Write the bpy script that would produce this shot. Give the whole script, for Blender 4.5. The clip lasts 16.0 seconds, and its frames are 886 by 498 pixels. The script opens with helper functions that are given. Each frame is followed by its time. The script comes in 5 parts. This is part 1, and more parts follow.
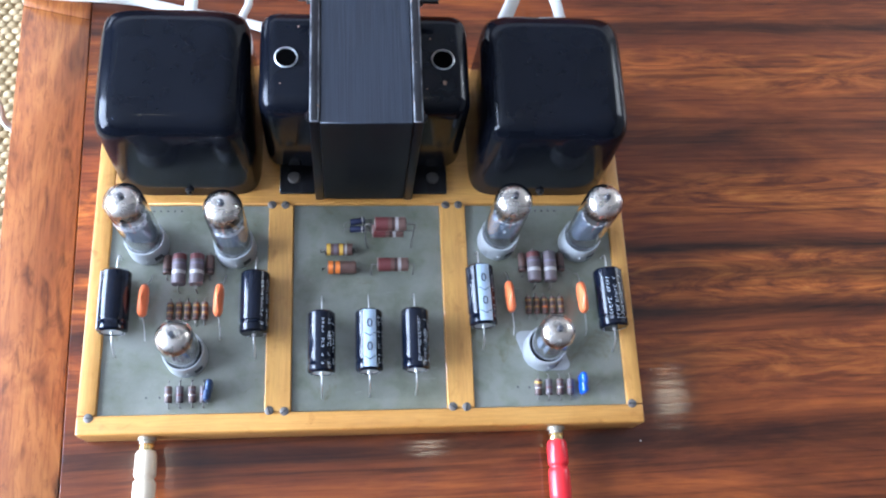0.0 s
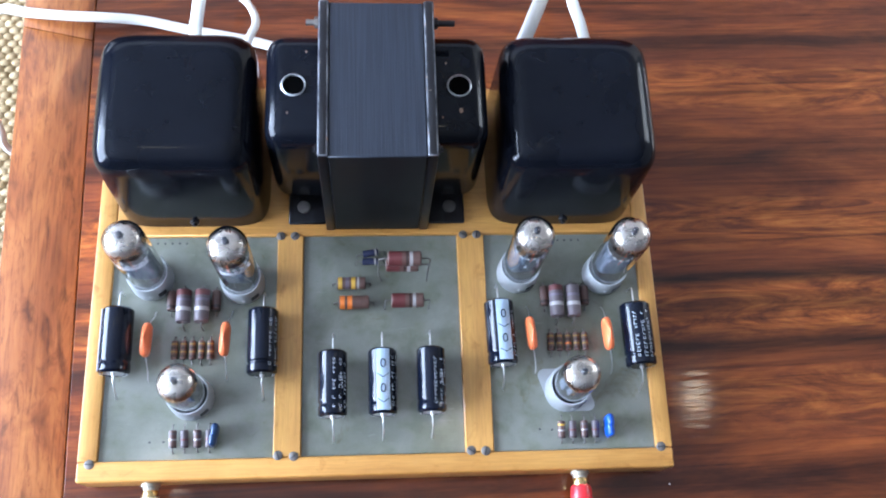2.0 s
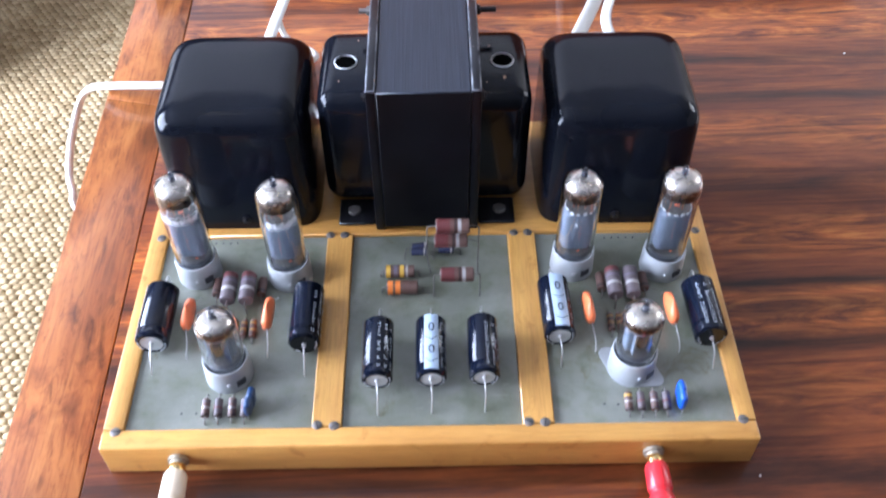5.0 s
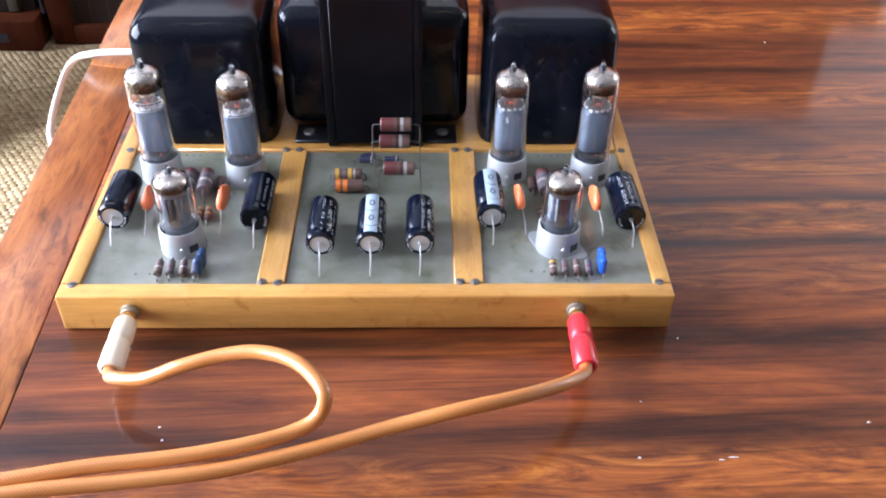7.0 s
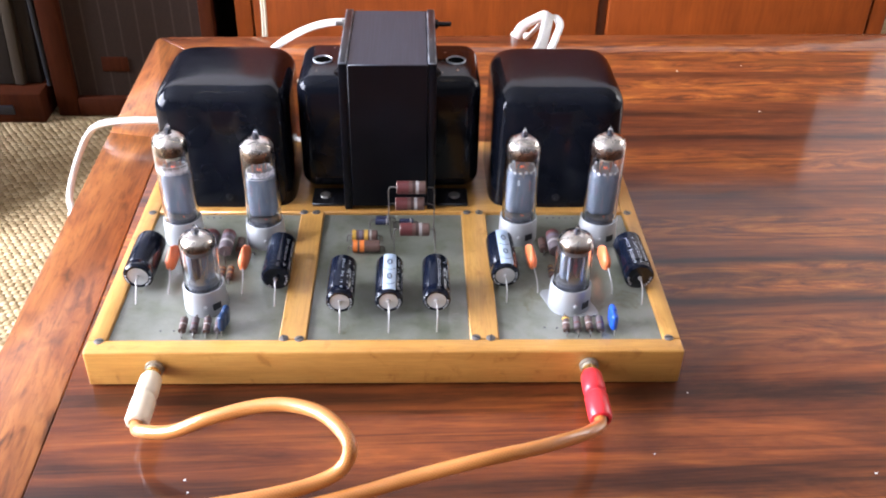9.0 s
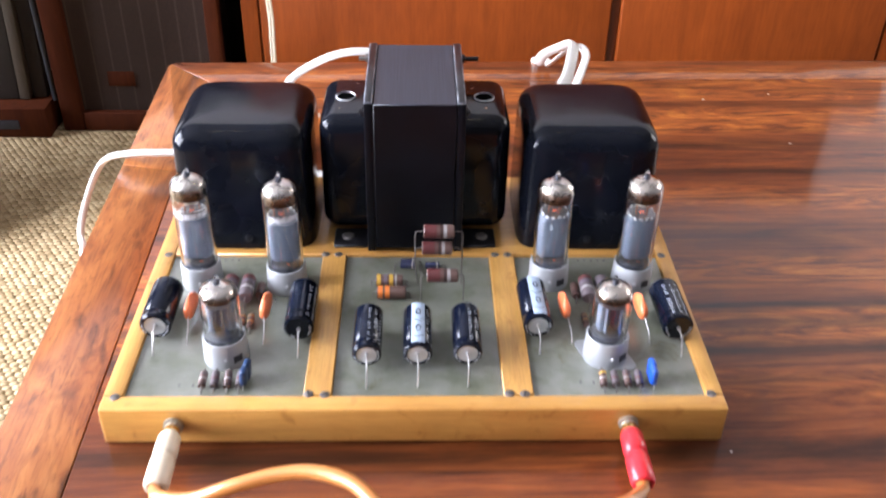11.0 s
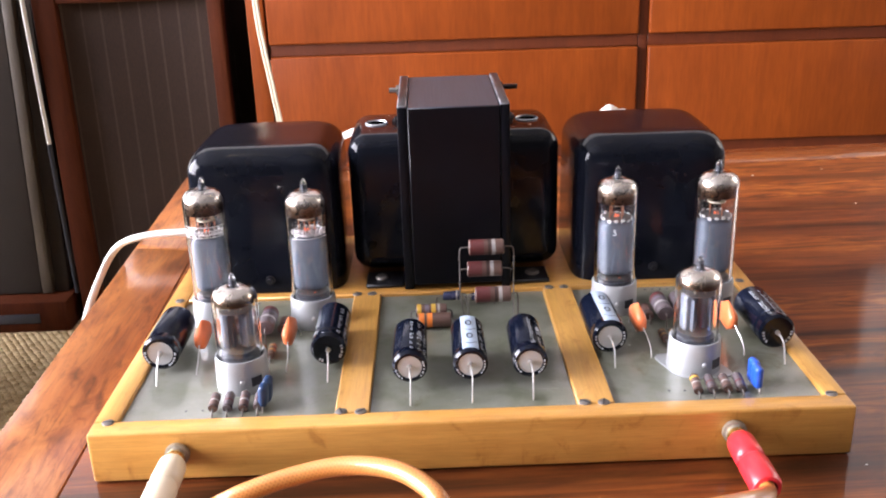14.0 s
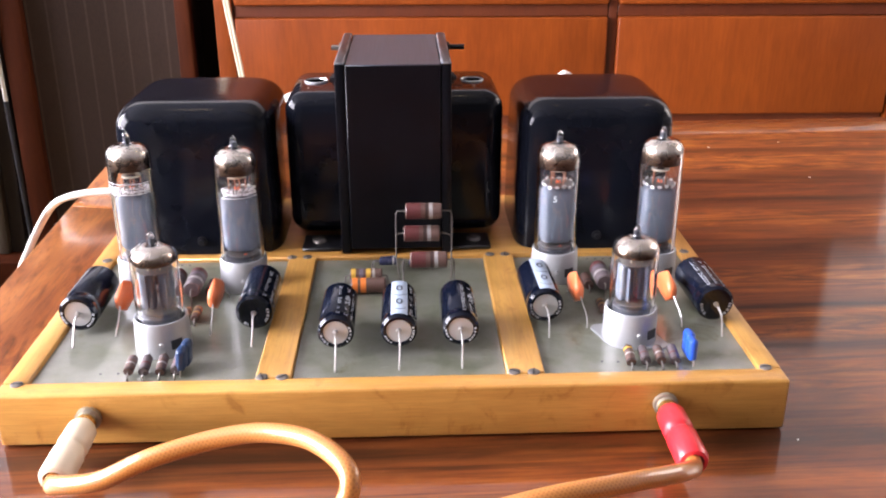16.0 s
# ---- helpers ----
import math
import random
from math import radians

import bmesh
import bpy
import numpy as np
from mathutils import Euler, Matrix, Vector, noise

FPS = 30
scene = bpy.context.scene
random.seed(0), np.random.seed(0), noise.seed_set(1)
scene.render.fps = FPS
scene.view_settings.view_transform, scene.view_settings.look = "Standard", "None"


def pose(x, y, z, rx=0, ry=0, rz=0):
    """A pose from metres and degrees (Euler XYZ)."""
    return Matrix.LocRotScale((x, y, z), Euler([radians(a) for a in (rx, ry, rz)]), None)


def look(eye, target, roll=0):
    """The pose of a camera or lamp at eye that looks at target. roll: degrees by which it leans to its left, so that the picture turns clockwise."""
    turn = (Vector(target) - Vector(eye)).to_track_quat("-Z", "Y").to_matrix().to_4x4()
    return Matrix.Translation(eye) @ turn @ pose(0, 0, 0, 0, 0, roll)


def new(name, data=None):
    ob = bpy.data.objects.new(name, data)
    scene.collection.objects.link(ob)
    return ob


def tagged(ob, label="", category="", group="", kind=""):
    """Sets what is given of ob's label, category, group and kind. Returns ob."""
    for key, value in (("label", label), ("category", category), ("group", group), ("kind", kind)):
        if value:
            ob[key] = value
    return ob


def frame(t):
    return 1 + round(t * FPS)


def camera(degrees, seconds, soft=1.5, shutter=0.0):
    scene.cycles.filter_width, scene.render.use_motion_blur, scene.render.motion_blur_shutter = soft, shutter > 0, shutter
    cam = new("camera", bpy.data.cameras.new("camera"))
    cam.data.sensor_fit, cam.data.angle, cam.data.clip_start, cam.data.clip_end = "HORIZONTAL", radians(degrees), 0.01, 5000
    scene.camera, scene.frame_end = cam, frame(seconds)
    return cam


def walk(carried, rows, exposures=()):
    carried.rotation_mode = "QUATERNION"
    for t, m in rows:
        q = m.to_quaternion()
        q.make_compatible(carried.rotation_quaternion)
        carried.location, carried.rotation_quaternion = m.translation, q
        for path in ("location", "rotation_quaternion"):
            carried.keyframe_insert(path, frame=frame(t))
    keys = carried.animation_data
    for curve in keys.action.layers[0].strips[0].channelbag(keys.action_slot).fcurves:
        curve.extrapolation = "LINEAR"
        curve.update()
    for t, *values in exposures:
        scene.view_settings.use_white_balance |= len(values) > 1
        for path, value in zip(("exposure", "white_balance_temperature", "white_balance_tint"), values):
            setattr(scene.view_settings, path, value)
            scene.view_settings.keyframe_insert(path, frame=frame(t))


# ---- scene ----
cam = camera(50.64, 16.0, soft=2.0, shutter=0.5)
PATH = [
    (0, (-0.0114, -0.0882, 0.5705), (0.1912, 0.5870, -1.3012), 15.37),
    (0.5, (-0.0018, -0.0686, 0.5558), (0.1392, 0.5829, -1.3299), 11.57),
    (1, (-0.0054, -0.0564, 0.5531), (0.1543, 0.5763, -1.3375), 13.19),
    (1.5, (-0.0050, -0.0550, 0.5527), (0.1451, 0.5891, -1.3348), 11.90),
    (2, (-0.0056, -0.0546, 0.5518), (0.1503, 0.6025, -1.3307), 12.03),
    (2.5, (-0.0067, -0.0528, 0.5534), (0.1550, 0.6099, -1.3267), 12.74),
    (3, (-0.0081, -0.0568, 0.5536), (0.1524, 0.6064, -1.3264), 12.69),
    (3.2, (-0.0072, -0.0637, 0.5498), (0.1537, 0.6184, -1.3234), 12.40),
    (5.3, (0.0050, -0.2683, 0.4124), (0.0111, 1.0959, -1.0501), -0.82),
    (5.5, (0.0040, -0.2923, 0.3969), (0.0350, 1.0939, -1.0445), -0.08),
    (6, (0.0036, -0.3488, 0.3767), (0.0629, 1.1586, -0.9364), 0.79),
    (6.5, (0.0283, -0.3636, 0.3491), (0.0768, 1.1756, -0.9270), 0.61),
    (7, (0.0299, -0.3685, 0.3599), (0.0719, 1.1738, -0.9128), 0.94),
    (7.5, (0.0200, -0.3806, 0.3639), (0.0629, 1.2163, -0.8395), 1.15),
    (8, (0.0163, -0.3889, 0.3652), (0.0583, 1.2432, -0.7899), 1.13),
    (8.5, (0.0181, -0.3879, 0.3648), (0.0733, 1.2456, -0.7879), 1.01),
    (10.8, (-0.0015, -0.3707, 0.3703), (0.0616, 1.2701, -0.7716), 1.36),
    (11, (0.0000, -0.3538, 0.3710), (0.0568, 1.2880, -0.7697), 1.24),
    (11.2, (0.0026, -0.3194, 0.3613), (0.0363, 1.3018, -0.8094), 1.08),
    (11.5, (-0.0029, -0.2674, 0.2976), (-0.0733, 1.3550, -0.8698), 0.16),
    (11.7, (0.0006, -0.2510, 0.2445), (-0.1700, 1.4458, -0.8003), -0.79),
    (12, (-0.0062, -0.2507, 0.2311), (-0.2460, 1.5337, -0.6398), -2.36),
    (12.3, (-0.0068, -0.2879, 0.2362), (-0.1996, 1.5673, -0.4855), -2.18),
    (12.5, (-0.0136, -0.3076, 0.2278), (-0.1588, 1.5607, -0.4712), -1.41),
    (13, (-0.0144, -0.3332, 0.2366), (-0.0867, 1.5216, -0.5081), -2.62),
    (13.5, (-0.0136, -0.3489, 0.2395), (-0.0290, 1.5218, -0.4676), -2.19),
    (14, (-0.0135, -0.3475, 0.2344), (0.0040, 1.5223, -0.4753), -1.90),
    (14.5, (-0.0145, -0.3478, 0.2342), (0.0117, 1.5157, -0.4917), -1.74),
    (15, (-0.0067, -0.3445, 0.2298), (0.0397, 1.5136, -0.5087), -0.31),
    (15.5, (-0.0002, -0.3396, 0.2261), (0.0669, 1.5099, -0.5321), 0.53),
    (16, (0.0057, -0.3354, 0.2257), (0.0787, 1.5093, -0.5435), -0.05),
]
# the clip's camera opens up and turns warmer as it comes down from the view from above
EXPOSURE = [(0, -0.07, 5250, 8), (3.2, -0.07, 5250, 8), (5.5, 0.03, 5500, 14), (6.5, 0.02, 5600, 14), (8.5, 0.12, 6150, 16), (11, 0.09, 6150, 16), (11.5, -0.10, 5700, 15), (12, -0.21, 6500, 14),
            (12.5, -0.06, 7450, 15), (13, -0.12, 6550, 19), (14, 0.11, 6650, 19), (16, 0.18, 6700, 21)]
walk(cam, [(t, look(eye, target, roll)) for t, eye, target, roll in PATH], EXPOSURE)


# ---- light ----
world = bpy.data.worlds.new("world")
world.use_nodes = True
scene.world = world
wn = world.node_tree.nodes
sky = wn.new("ShaderNodeTexSky")
sky.sky_type = "NISHITA"
sky.sun_disc = False
sky.sun_elevation = radians(40)
sky.sun_rotation = radians(250)
wn["Background"].inputs[1].default_value = 0.1
world.node_tree.links.new(sky.outputs[0], wn["Background"].inputs[0])


def area(name, eye, target, sx, sy, watts, color):
    lamp = bpy.data.lights.new(name, "AREA")
    lamp.shape, lamp.size, lamp.size_y, lamp.energy, lamp.color = "RECTANGLE", sx, sy, watts, color
    ob = new(name, lamp)
    ob.matrix_world = look(eye, target)
    return ob


# daylight in the openings of the two windows
area("window_daylight", (-2.55, 0.08, 0.90), (0.0, 0.08, 0.30), 2.6, 1.7, 405, (0.87, 0.905, 1.0))
area("window_daylight", (2.96, 1.5, 1.15), (0.0, 2.3, 0.55), 1.15, 1.25, 34, (1.0, 0.93, 0.84))


# ---- materials ----
class Mat:
    """A node material with a few short ways to wire it."""

    def __init__(self, name, rough=0.5, metal=0.0, coat=0.0, coat_rough=0.1, spec=0.5):
        self.m = bpy.data.materials.new(name)
        self.m.use_nodes = True
        self.n, self.l = self.m.node_tree.nodes, self.m.node_tree.links
        self.b = self.n["Principled BSDF"]
        self.b.inputs["Roughness"].default_value = rough
        self.b.inputs["Metallic"].default_value = metal
        self.b.inputs["Coat Weight"].default_value = coat
        self.b.inputs["Coat Roughness"].default_value = coat_rough
        self.b.inputs["Specular IOR Level"].default_value = spec
        self.coord = self.n.new("ShaderNodeTexCoord")

    def mapped(self, scale=(1, 1, 1), rot=(0, 0, 0), random_shift=False):
        mp = self.n.new("ShaderNodeMapping")
        mp.inputs["Scale"].default_value = scale
        mp.inputs["Rotation"].default_value = [radians(a) for a in rot]
        self.l.new(self.coord.outputs["Object"], mp.inputs[0])
        if random_shift:
            info = self.n.new("ShaderNodeObjectInfo")
            mul = self.n.new("ShaderNodeMath")
            mul.operation, mul.inputs[1].default_value = "MULTIPLY", 7.0
            self.l.new(info.outputs["Random"], mul.inputs[0])
            self.l.new(mul.outputs[0], mp.inputs["Location"])
        return mp.outputs[0]

    def noise(self, vec, scale, detail=4, rough=0.55, dist=0.0):
        t = self.n.new("ShaderNodeTexNoise")
        t.inputs["Scale"].default_value, t.inputs["Detail"].default_value = scale, detail
        t.inputs["Roughness"].default_value, t.inputs["Distortion"].default_value = rough, dist
        self.l.new(vec, t.inputs["Vector"])
        return t.outputs["Fac"]

    def wave(self, vec, scale, dist=3.0, detail=3, dscale=1.0, direction="X", profile="SIN"):
        t = self.n.new("ShaderNodeTexWave")
        t.bands_direction, t.wave_profile = direction, profile
        for k, v in (("Scale", scale), ("Distortion", dist), ("Detail", detail), ("Detail Scale", dscale)):
            t.inputs[k].default_value = v
        self.l.new(vec, t.inputs["Vector"])
        return t.outputs["Fac"]

    def ramp(self, fac, stops):
        r = self.n.new("ShaderNodeValToRGB")
        e = r.color_ramp.elements
        while len(e) < len(stops):
            e.new(0.5)
        for k, (p, c) in enumerate(stops):
            e[k].position = p
            e[k].color = (*c, 1) if len(c) == 3 else c
        self.l.new(fac, r.inputs[0])
        return r.outputs[0]

    def mix(self, fac, a, b, mode="MIX"):
        x = self.n.new("ShaderNodeMix")
        x.data_type, x.blend_type = "RGBA", mode
        for sock, v in ((x.inputs[0], fac), (x.inputs[6], a), (x.inputs[7], b)):
            if isinstance(v, (int, float)):
                sock.default_value = v
            elif isinstance(v, tuple):
                sock.default_value = (*v, 1)
            else:
                self.l.new(v, sock)
        return x.outputs[2]

    def color(self, v):
        if isinstance(v, tuple):
            self.b.inputs["Base Color"].default_value = (*v, 1)
        else:
            self.l.new(v, self.b.inputs["Base Color"])
        return self

    def rough(self, fac, lo, hi):
        r = self.n.new("ShaderNodeMapRange")
        r.inputs["To Min"].default_value, r.inputs["To Max"].default_value = lo, hi
        self.l.new(fac, r.inputs[0])
        self.l.new(r.outputs[0], self.b.inputs["Roughness"])
        return self

    def bump(self, fac, strength=0.2, dist=0.001, coat=False):
        b = self.n.new("ShaderNodeBump")
        b.inputs["Strength"].default_value, b.inputs["Distance"].default_value = strength, dist
        self.l.new(fac, b.inputs["Height"])
        self.l.new(b.outputs[0], self.b.inputs["Normal"])
        if coat:
            self.l.new(b.outputs[0], self.b.inputs["Coat Normal"])
        return self


def plain(name, color, rough=0.5, metal=0.0, vary=0.15, scale=60.0, coat=0.0, bump=0.0):
    """A plain surface with slight blotches and fine grain."""
    m = Mat(name, rough, metal, coat)
    v = m.mapped()
    a, b = m.noise(v, scale, 5), m.noise(v, scale * 0.15, 2)
    dark = tuple(c * (1 - vary) for c in color)
    light = tuple(min(1.0, c * (1 + vary)) for c in color)
    m.color(m.mix(b, m.ramp(a, [(0.35, dark), (0.65, color)]), m.ramp(a, [(0.3, color), (0.7, light)])))
    m.rough(a, max(0.02, rough - 0.06), min(1.0, rough + 0.08))
    if bump:
        m.bump(a, bump, 0.0005)
    return m.m


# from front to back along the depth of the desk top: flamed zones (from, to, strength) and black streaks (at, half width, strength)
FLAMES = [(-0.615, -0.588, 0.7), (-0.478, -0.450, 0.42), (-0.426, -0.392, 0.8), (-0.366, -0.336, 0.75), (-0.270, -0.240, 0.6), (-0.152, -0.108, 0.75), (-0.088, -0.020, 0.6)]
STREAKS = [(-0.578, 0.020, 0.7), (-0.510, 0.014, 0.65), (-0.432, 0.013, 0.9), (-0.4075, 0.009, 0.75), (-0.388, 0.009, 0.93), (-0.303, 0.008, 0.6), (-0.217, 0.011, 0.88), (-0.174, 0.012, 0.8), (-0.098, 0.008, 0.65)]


def rosewood(name, along, tint=1.0):
    """Lacquered rosewood: red-brown with long black streaks and flamed orange patches; along names the axis of the grain."""
    m = Mat(name, 0.5, 0.0, 1.0, 0.07, 0.2)
    m.b.inputs["Coat IOR"].default_value = 1.42
    stretch = lambda a, b: {"X": (a, b, 4.0), "Y": (b, a, 4.0)}[along]
    big = m.noise(m.mapped(stretch(1.1, 7.0)), 1.0, 5, 0.62, 1.4)
    bands = m.noise(m.mapped(stretch(1.3, 19.0)), 1.0, 6, 0.64, 1.3)
    mid = m.noise(m.mapped(stretch(3.6, 27.0)), 1.0, 8, 0.64, 2.2)
    flame = m.noise(m.mapped(stretch(11.0, 55.0)), 1.0, 7, 0.66, 2.6)
    thin = m.noise(m.mapped(stretch(3.4, 210.0)), 1.0, 6, 0.66, 0.6)
    pores = m.noise(m.mapped(stretch(22.0, 520.0)), 1.0, 5, 0.65)
    shade = lambda r, g, b: (r * tint, g * tint, b * tint * 0.85)
    base = m.ramp(mid, [(0.28, shade(0.075, 0.019, 0.009)), (0.44, shade(0.165, 0.039, 0.012)), (0.58, shade(0.27, 0.068, 0.016)), (0.74, shade(0.42, 0.125, 0.026))])
    hot = m.ramp(flame, [(0.38, shade(0.12, 0.030, 0.012)), (0.52, shade(0.39, 0.108, 0.020)), (0.66, shade(0.66, 0.230, 0.042))])
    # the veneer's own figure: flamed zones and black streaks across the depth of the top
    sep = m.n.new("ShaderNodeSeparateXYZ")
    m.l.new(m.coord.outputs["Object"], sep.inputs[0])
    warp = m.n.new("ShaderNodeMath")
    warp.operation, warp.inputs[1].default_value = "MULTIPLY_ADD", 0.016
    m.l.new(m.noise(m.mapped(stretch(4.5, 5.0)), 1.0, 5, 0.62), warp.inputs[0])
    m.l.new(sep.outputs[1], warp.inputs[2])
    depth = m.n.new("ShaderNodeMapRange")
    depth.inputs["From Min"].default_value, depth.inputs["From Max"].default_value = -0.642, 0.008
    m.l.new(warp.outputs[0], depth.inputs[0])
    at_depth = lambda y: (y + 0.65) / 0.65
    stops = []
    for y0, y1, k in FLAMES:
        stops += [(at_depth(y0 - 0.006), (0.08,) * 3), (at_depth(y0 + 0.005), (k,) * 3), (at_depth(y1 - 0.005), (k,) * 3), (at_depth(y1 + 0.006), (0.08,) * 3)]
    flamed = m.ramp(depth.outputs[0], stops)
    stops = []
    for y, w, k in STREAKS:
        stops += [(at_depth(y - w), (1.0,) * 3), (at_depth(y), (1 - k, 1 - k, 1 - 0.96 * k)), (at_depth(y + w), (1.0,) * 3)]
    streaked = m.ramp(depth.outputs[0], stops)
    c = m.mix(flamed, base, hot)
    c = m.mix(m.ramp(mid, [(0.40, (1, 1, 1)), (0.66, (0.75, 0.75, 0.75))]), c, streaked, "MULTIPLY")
    streak = m.ramp(big, [(0.34, (0.20, 0.16, 0.16)), (0.43, (0.66, 0.62, 0.60)), (0.52, (1.0, 1.0, 1.0))])
    black = m.ramp(bands, [(0.33, (0.07, 0.06, 0.06)), (0.41, (0.50, 0.46, 0.45)), (0.47, (1.0, 1.0, 1.0))])
    lines = m.ramp(thin, [(0.34, (0.12, 0.10, 0.10)), (0.42, (0.68, 0.64, 0.62)), (0.50, (1, 1, 1))])
    c = m.mix(0.68, c, streak, "MULTIPLY")
    c = m.mix(0.66, c, black, "MULTIPLY")
    c = m.mix(0.56, c, lines, "MULTIPLY")
    c = m.mix(0.34, c, m.ramp(pores, [(0.38, (0.38, 0.33, 0.31)), (0.5, (1, 1, 1))]), "MULTIPLY")
    m.color(c)
    m.rough(pores, 0.42, 0.56)
    wavy = m.noise(m.mapped((14.0, 26.0, 12.0)), 1.0, 2)
    m.bump(m.mix(0.6, wavy, m.noise(m.mapped(stretch(16.0, 280.0)), 1.0, 3)), 0.085, 0.0012, coat=True)
    return m.m


def edge_plank(name):
    """The orange-brown lipping round the desk: soft stripes with dark flecks and a few knots."""
    m = Mat(name, 0.45, 0.0, 0.75, 0.13, 0.25)
    soft = m.noise(m.mapped((22.0, 6.0, 4.0)), 1.0, 6, 0.6, 2.4)
    fleck = m.noise(m.mapped((90.0, 24.0, 10.0)), 1.0, 6, 0.68, 2.2)
    knot = m.noise(m.mapped((20.0, 9.0, 4.0)), 1.0, 3, 0.5, 2.2)
    pores = m.noise(m.mapped((480.0, 30.0, 10.0)), 1.0, 4, 0.6)
    c = m.ramp(soft, [(0.28, (0.17, 0.048, 0.013)), (0.44, (0.29, 0.090, 0.022)), (0.62, (0.42, 0.150, 0.038)), (0.80, (0.49, 0.195, 0.054))])
    c = m.mix(0.55, c, m.ramp(fleck, [(0.32, (0.14, 0.10, 0.09)), (0.41, (0.66, 0.60, 0.56)), (0.48, (1, 1, 1))]), "MULTIPLY")
    c = m.mix(0.85, c, m.ramp(knot, [(0.31, (0.13, 0.10, 0.09)), (0.39, (0.70, 0.64, 0.60)), (0.46, (1, 1, 1))]), "MULTIPLY")
    c = m.mix(0.6, c, m.ramp(pores, [(0.36, (0.5, 0.44, 0.40)), (0.5, (1, 1, 1))]), "MULTIPLY")
    m.color(c)
    m.rough(pores, 0.38, 0.52)
    m.bump(m.noise(m.mapped((16.0, 34.0, 12.0)), 1.0, 2), 0.035, 0.0012, coat=True)
    return m.m


def timber(name, light, dark, scale, rough, coat=0.0, contrast=0.5, bump=0.06, spec=0.5, stain=0.0):
    """A straight-grained timber; scale stretches the grain along the axis with the smallest number."""
    m = Mat(name, rough, 0.0, coat, 0.12, spec)
    v = m.mapped(scale, random_shift=True)
    rings = m.noise(v, 1.0, 5, 0.6, 1.0)
    fine = m.noise(m.mapped(tuple(s * 9 for s in scale), random_shift=True), 1.0, 3, 0.6)
    blot = m.noise(m.mapped((7, 7, 7), random_shift=True), 1.0, 2)
    base = m.ramp(rings, [(0.5 - contrast / 2, dark), (0.5 + contrast / 2, light)])
    c = m.mix(0.35, base, m.ramp(fine, [(0.35, (0.62, 0.55, 0.5)), (0.6, (1, 1, 1))]), "MULTIPLY")
    c = m.mix(0.45, c, m.ramp(blot, [(0.3, (0.72, 0.64, 0.56)), (0.62, (1, 1, 1))]), "MULTIPLY")
    if stain:
        spots = m.noise(m.mapped((95, 95, 60), random_shift=True), 1.0, 5, 0.62, 0.8)
        worn = m.noise(m.mapped((18, 18, 18), random_shift=True), 1.0, 3, 0.6)
        c = m.mix(stain, c, m.ramp(spots, [(0.28, (0.46, 0.30, 0.16)), (0.36, (0.84, 0.76, 0.66)), (0.42, (1, 1, 1))]), "MULTIPLY")
        c = m.mix(stain * 0.6, c, m.ramp(worn, [(0.34, (0.74, 0.62, 0.46)), (0.5, (1, 1, 1))]), "MULTIPLY")
    m.color(c)
    m.rough(fine, rough - 0.07, rough + 0.1)
    m.bump(fine, bump, 0.0006)
    return m.m


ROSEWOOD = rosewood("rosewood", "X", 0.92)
ROSE_BAND = edge_plank("rosewood_edge_band")
MAPLE_X = timber("varnished_pine_along", (0.78, 0.425, 0.105), (0.57, 0.272, 0.058), (7.0, 120.0, 120.0), 0.34, 0.35, 0.6, stain=0.5)
MAPLE_Y = timber("varnished_pine_across", (0.78, 0.435, 0.110), (0.62, 0.310, 0.072), (120.0, 7.0, 120.0), 0.34, 0.35, 0.6, stain=0.5)
TEAK = timber("teak_drawer_veneer", (0.285, 0.060, 0.007), (0.20, 0.039, 0.005), (22.0, 22.0, 2.2), 0.45, 0.08, 0.6, spec=0.2)
DARK_PANEL = timber("near_black_panelling", (0.020, 0.009, 0.006), (0.010, 0.005, 0.004), (40.0, 40.0, 4.0), 0.6, spec=0.12)
TEAK_DARK = timber("dark_teak_carcass", (0.15, 0.030, 0.006), (0.10, 0.019, 0.005), (40.0, 40.0, 4.0), 0.45, 0.15, 0.6)
WALNUT = timber("red_brown_speaker_wood", (0.092, 0.020, 0.005), (0.046, 0.010, 0.0026), (40.0, 40.0, 4.0), 0.7, 0.0, 0.6, spec=0.12)
BLACK_PAINT = plain("black_gloss_enamel", (0.0046, 0.0056, 0.0092), 0.12, 0.0, 0.3, 40)
BLACK_PAINT.node_tree.nodes["Principled BSDF"].inputs["Specular IOR Level"].default_value = 0.22


def worn_black():
    """Black paint with grey scuffs and a few bare chips."""
    m = Mat("black_worn_paint", 0.34)
    v = m.mapped()
    chips, scuff = m.noise(v, 130, 3, 0.6, 0.6), m.noise(m.mapped((220, 30, 30)), 1.0, 4)
    c = m.mix(m.ramp(scuff, [(0.50, (0, 0, 0)), (0.75, (0.35, 0.35, 0.35))]), (0.007, 0.007, 0.009), (0.05, 0.053, 0.060))
    c = m.mix(m.ramp(chips, [(0.68, (0, 0, 0)), (0.71, (0.8, 0.8, 0.8))]), c, (0.33, 0.27, 0.22))
    m.color(c)
    m.rough(scuff, 0.24, 0.45)
    m.bump(chips, 0.1, 0.0004)
    return m.m


BLACK_WORN = worn_black()
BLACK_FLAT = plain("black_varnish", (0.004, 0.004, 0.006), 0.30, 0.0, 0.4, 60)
BLACK_FLAT.node_tree.nodes["Principled BSDF"].inputs["Specular IOR Level"].default_value = 0.2


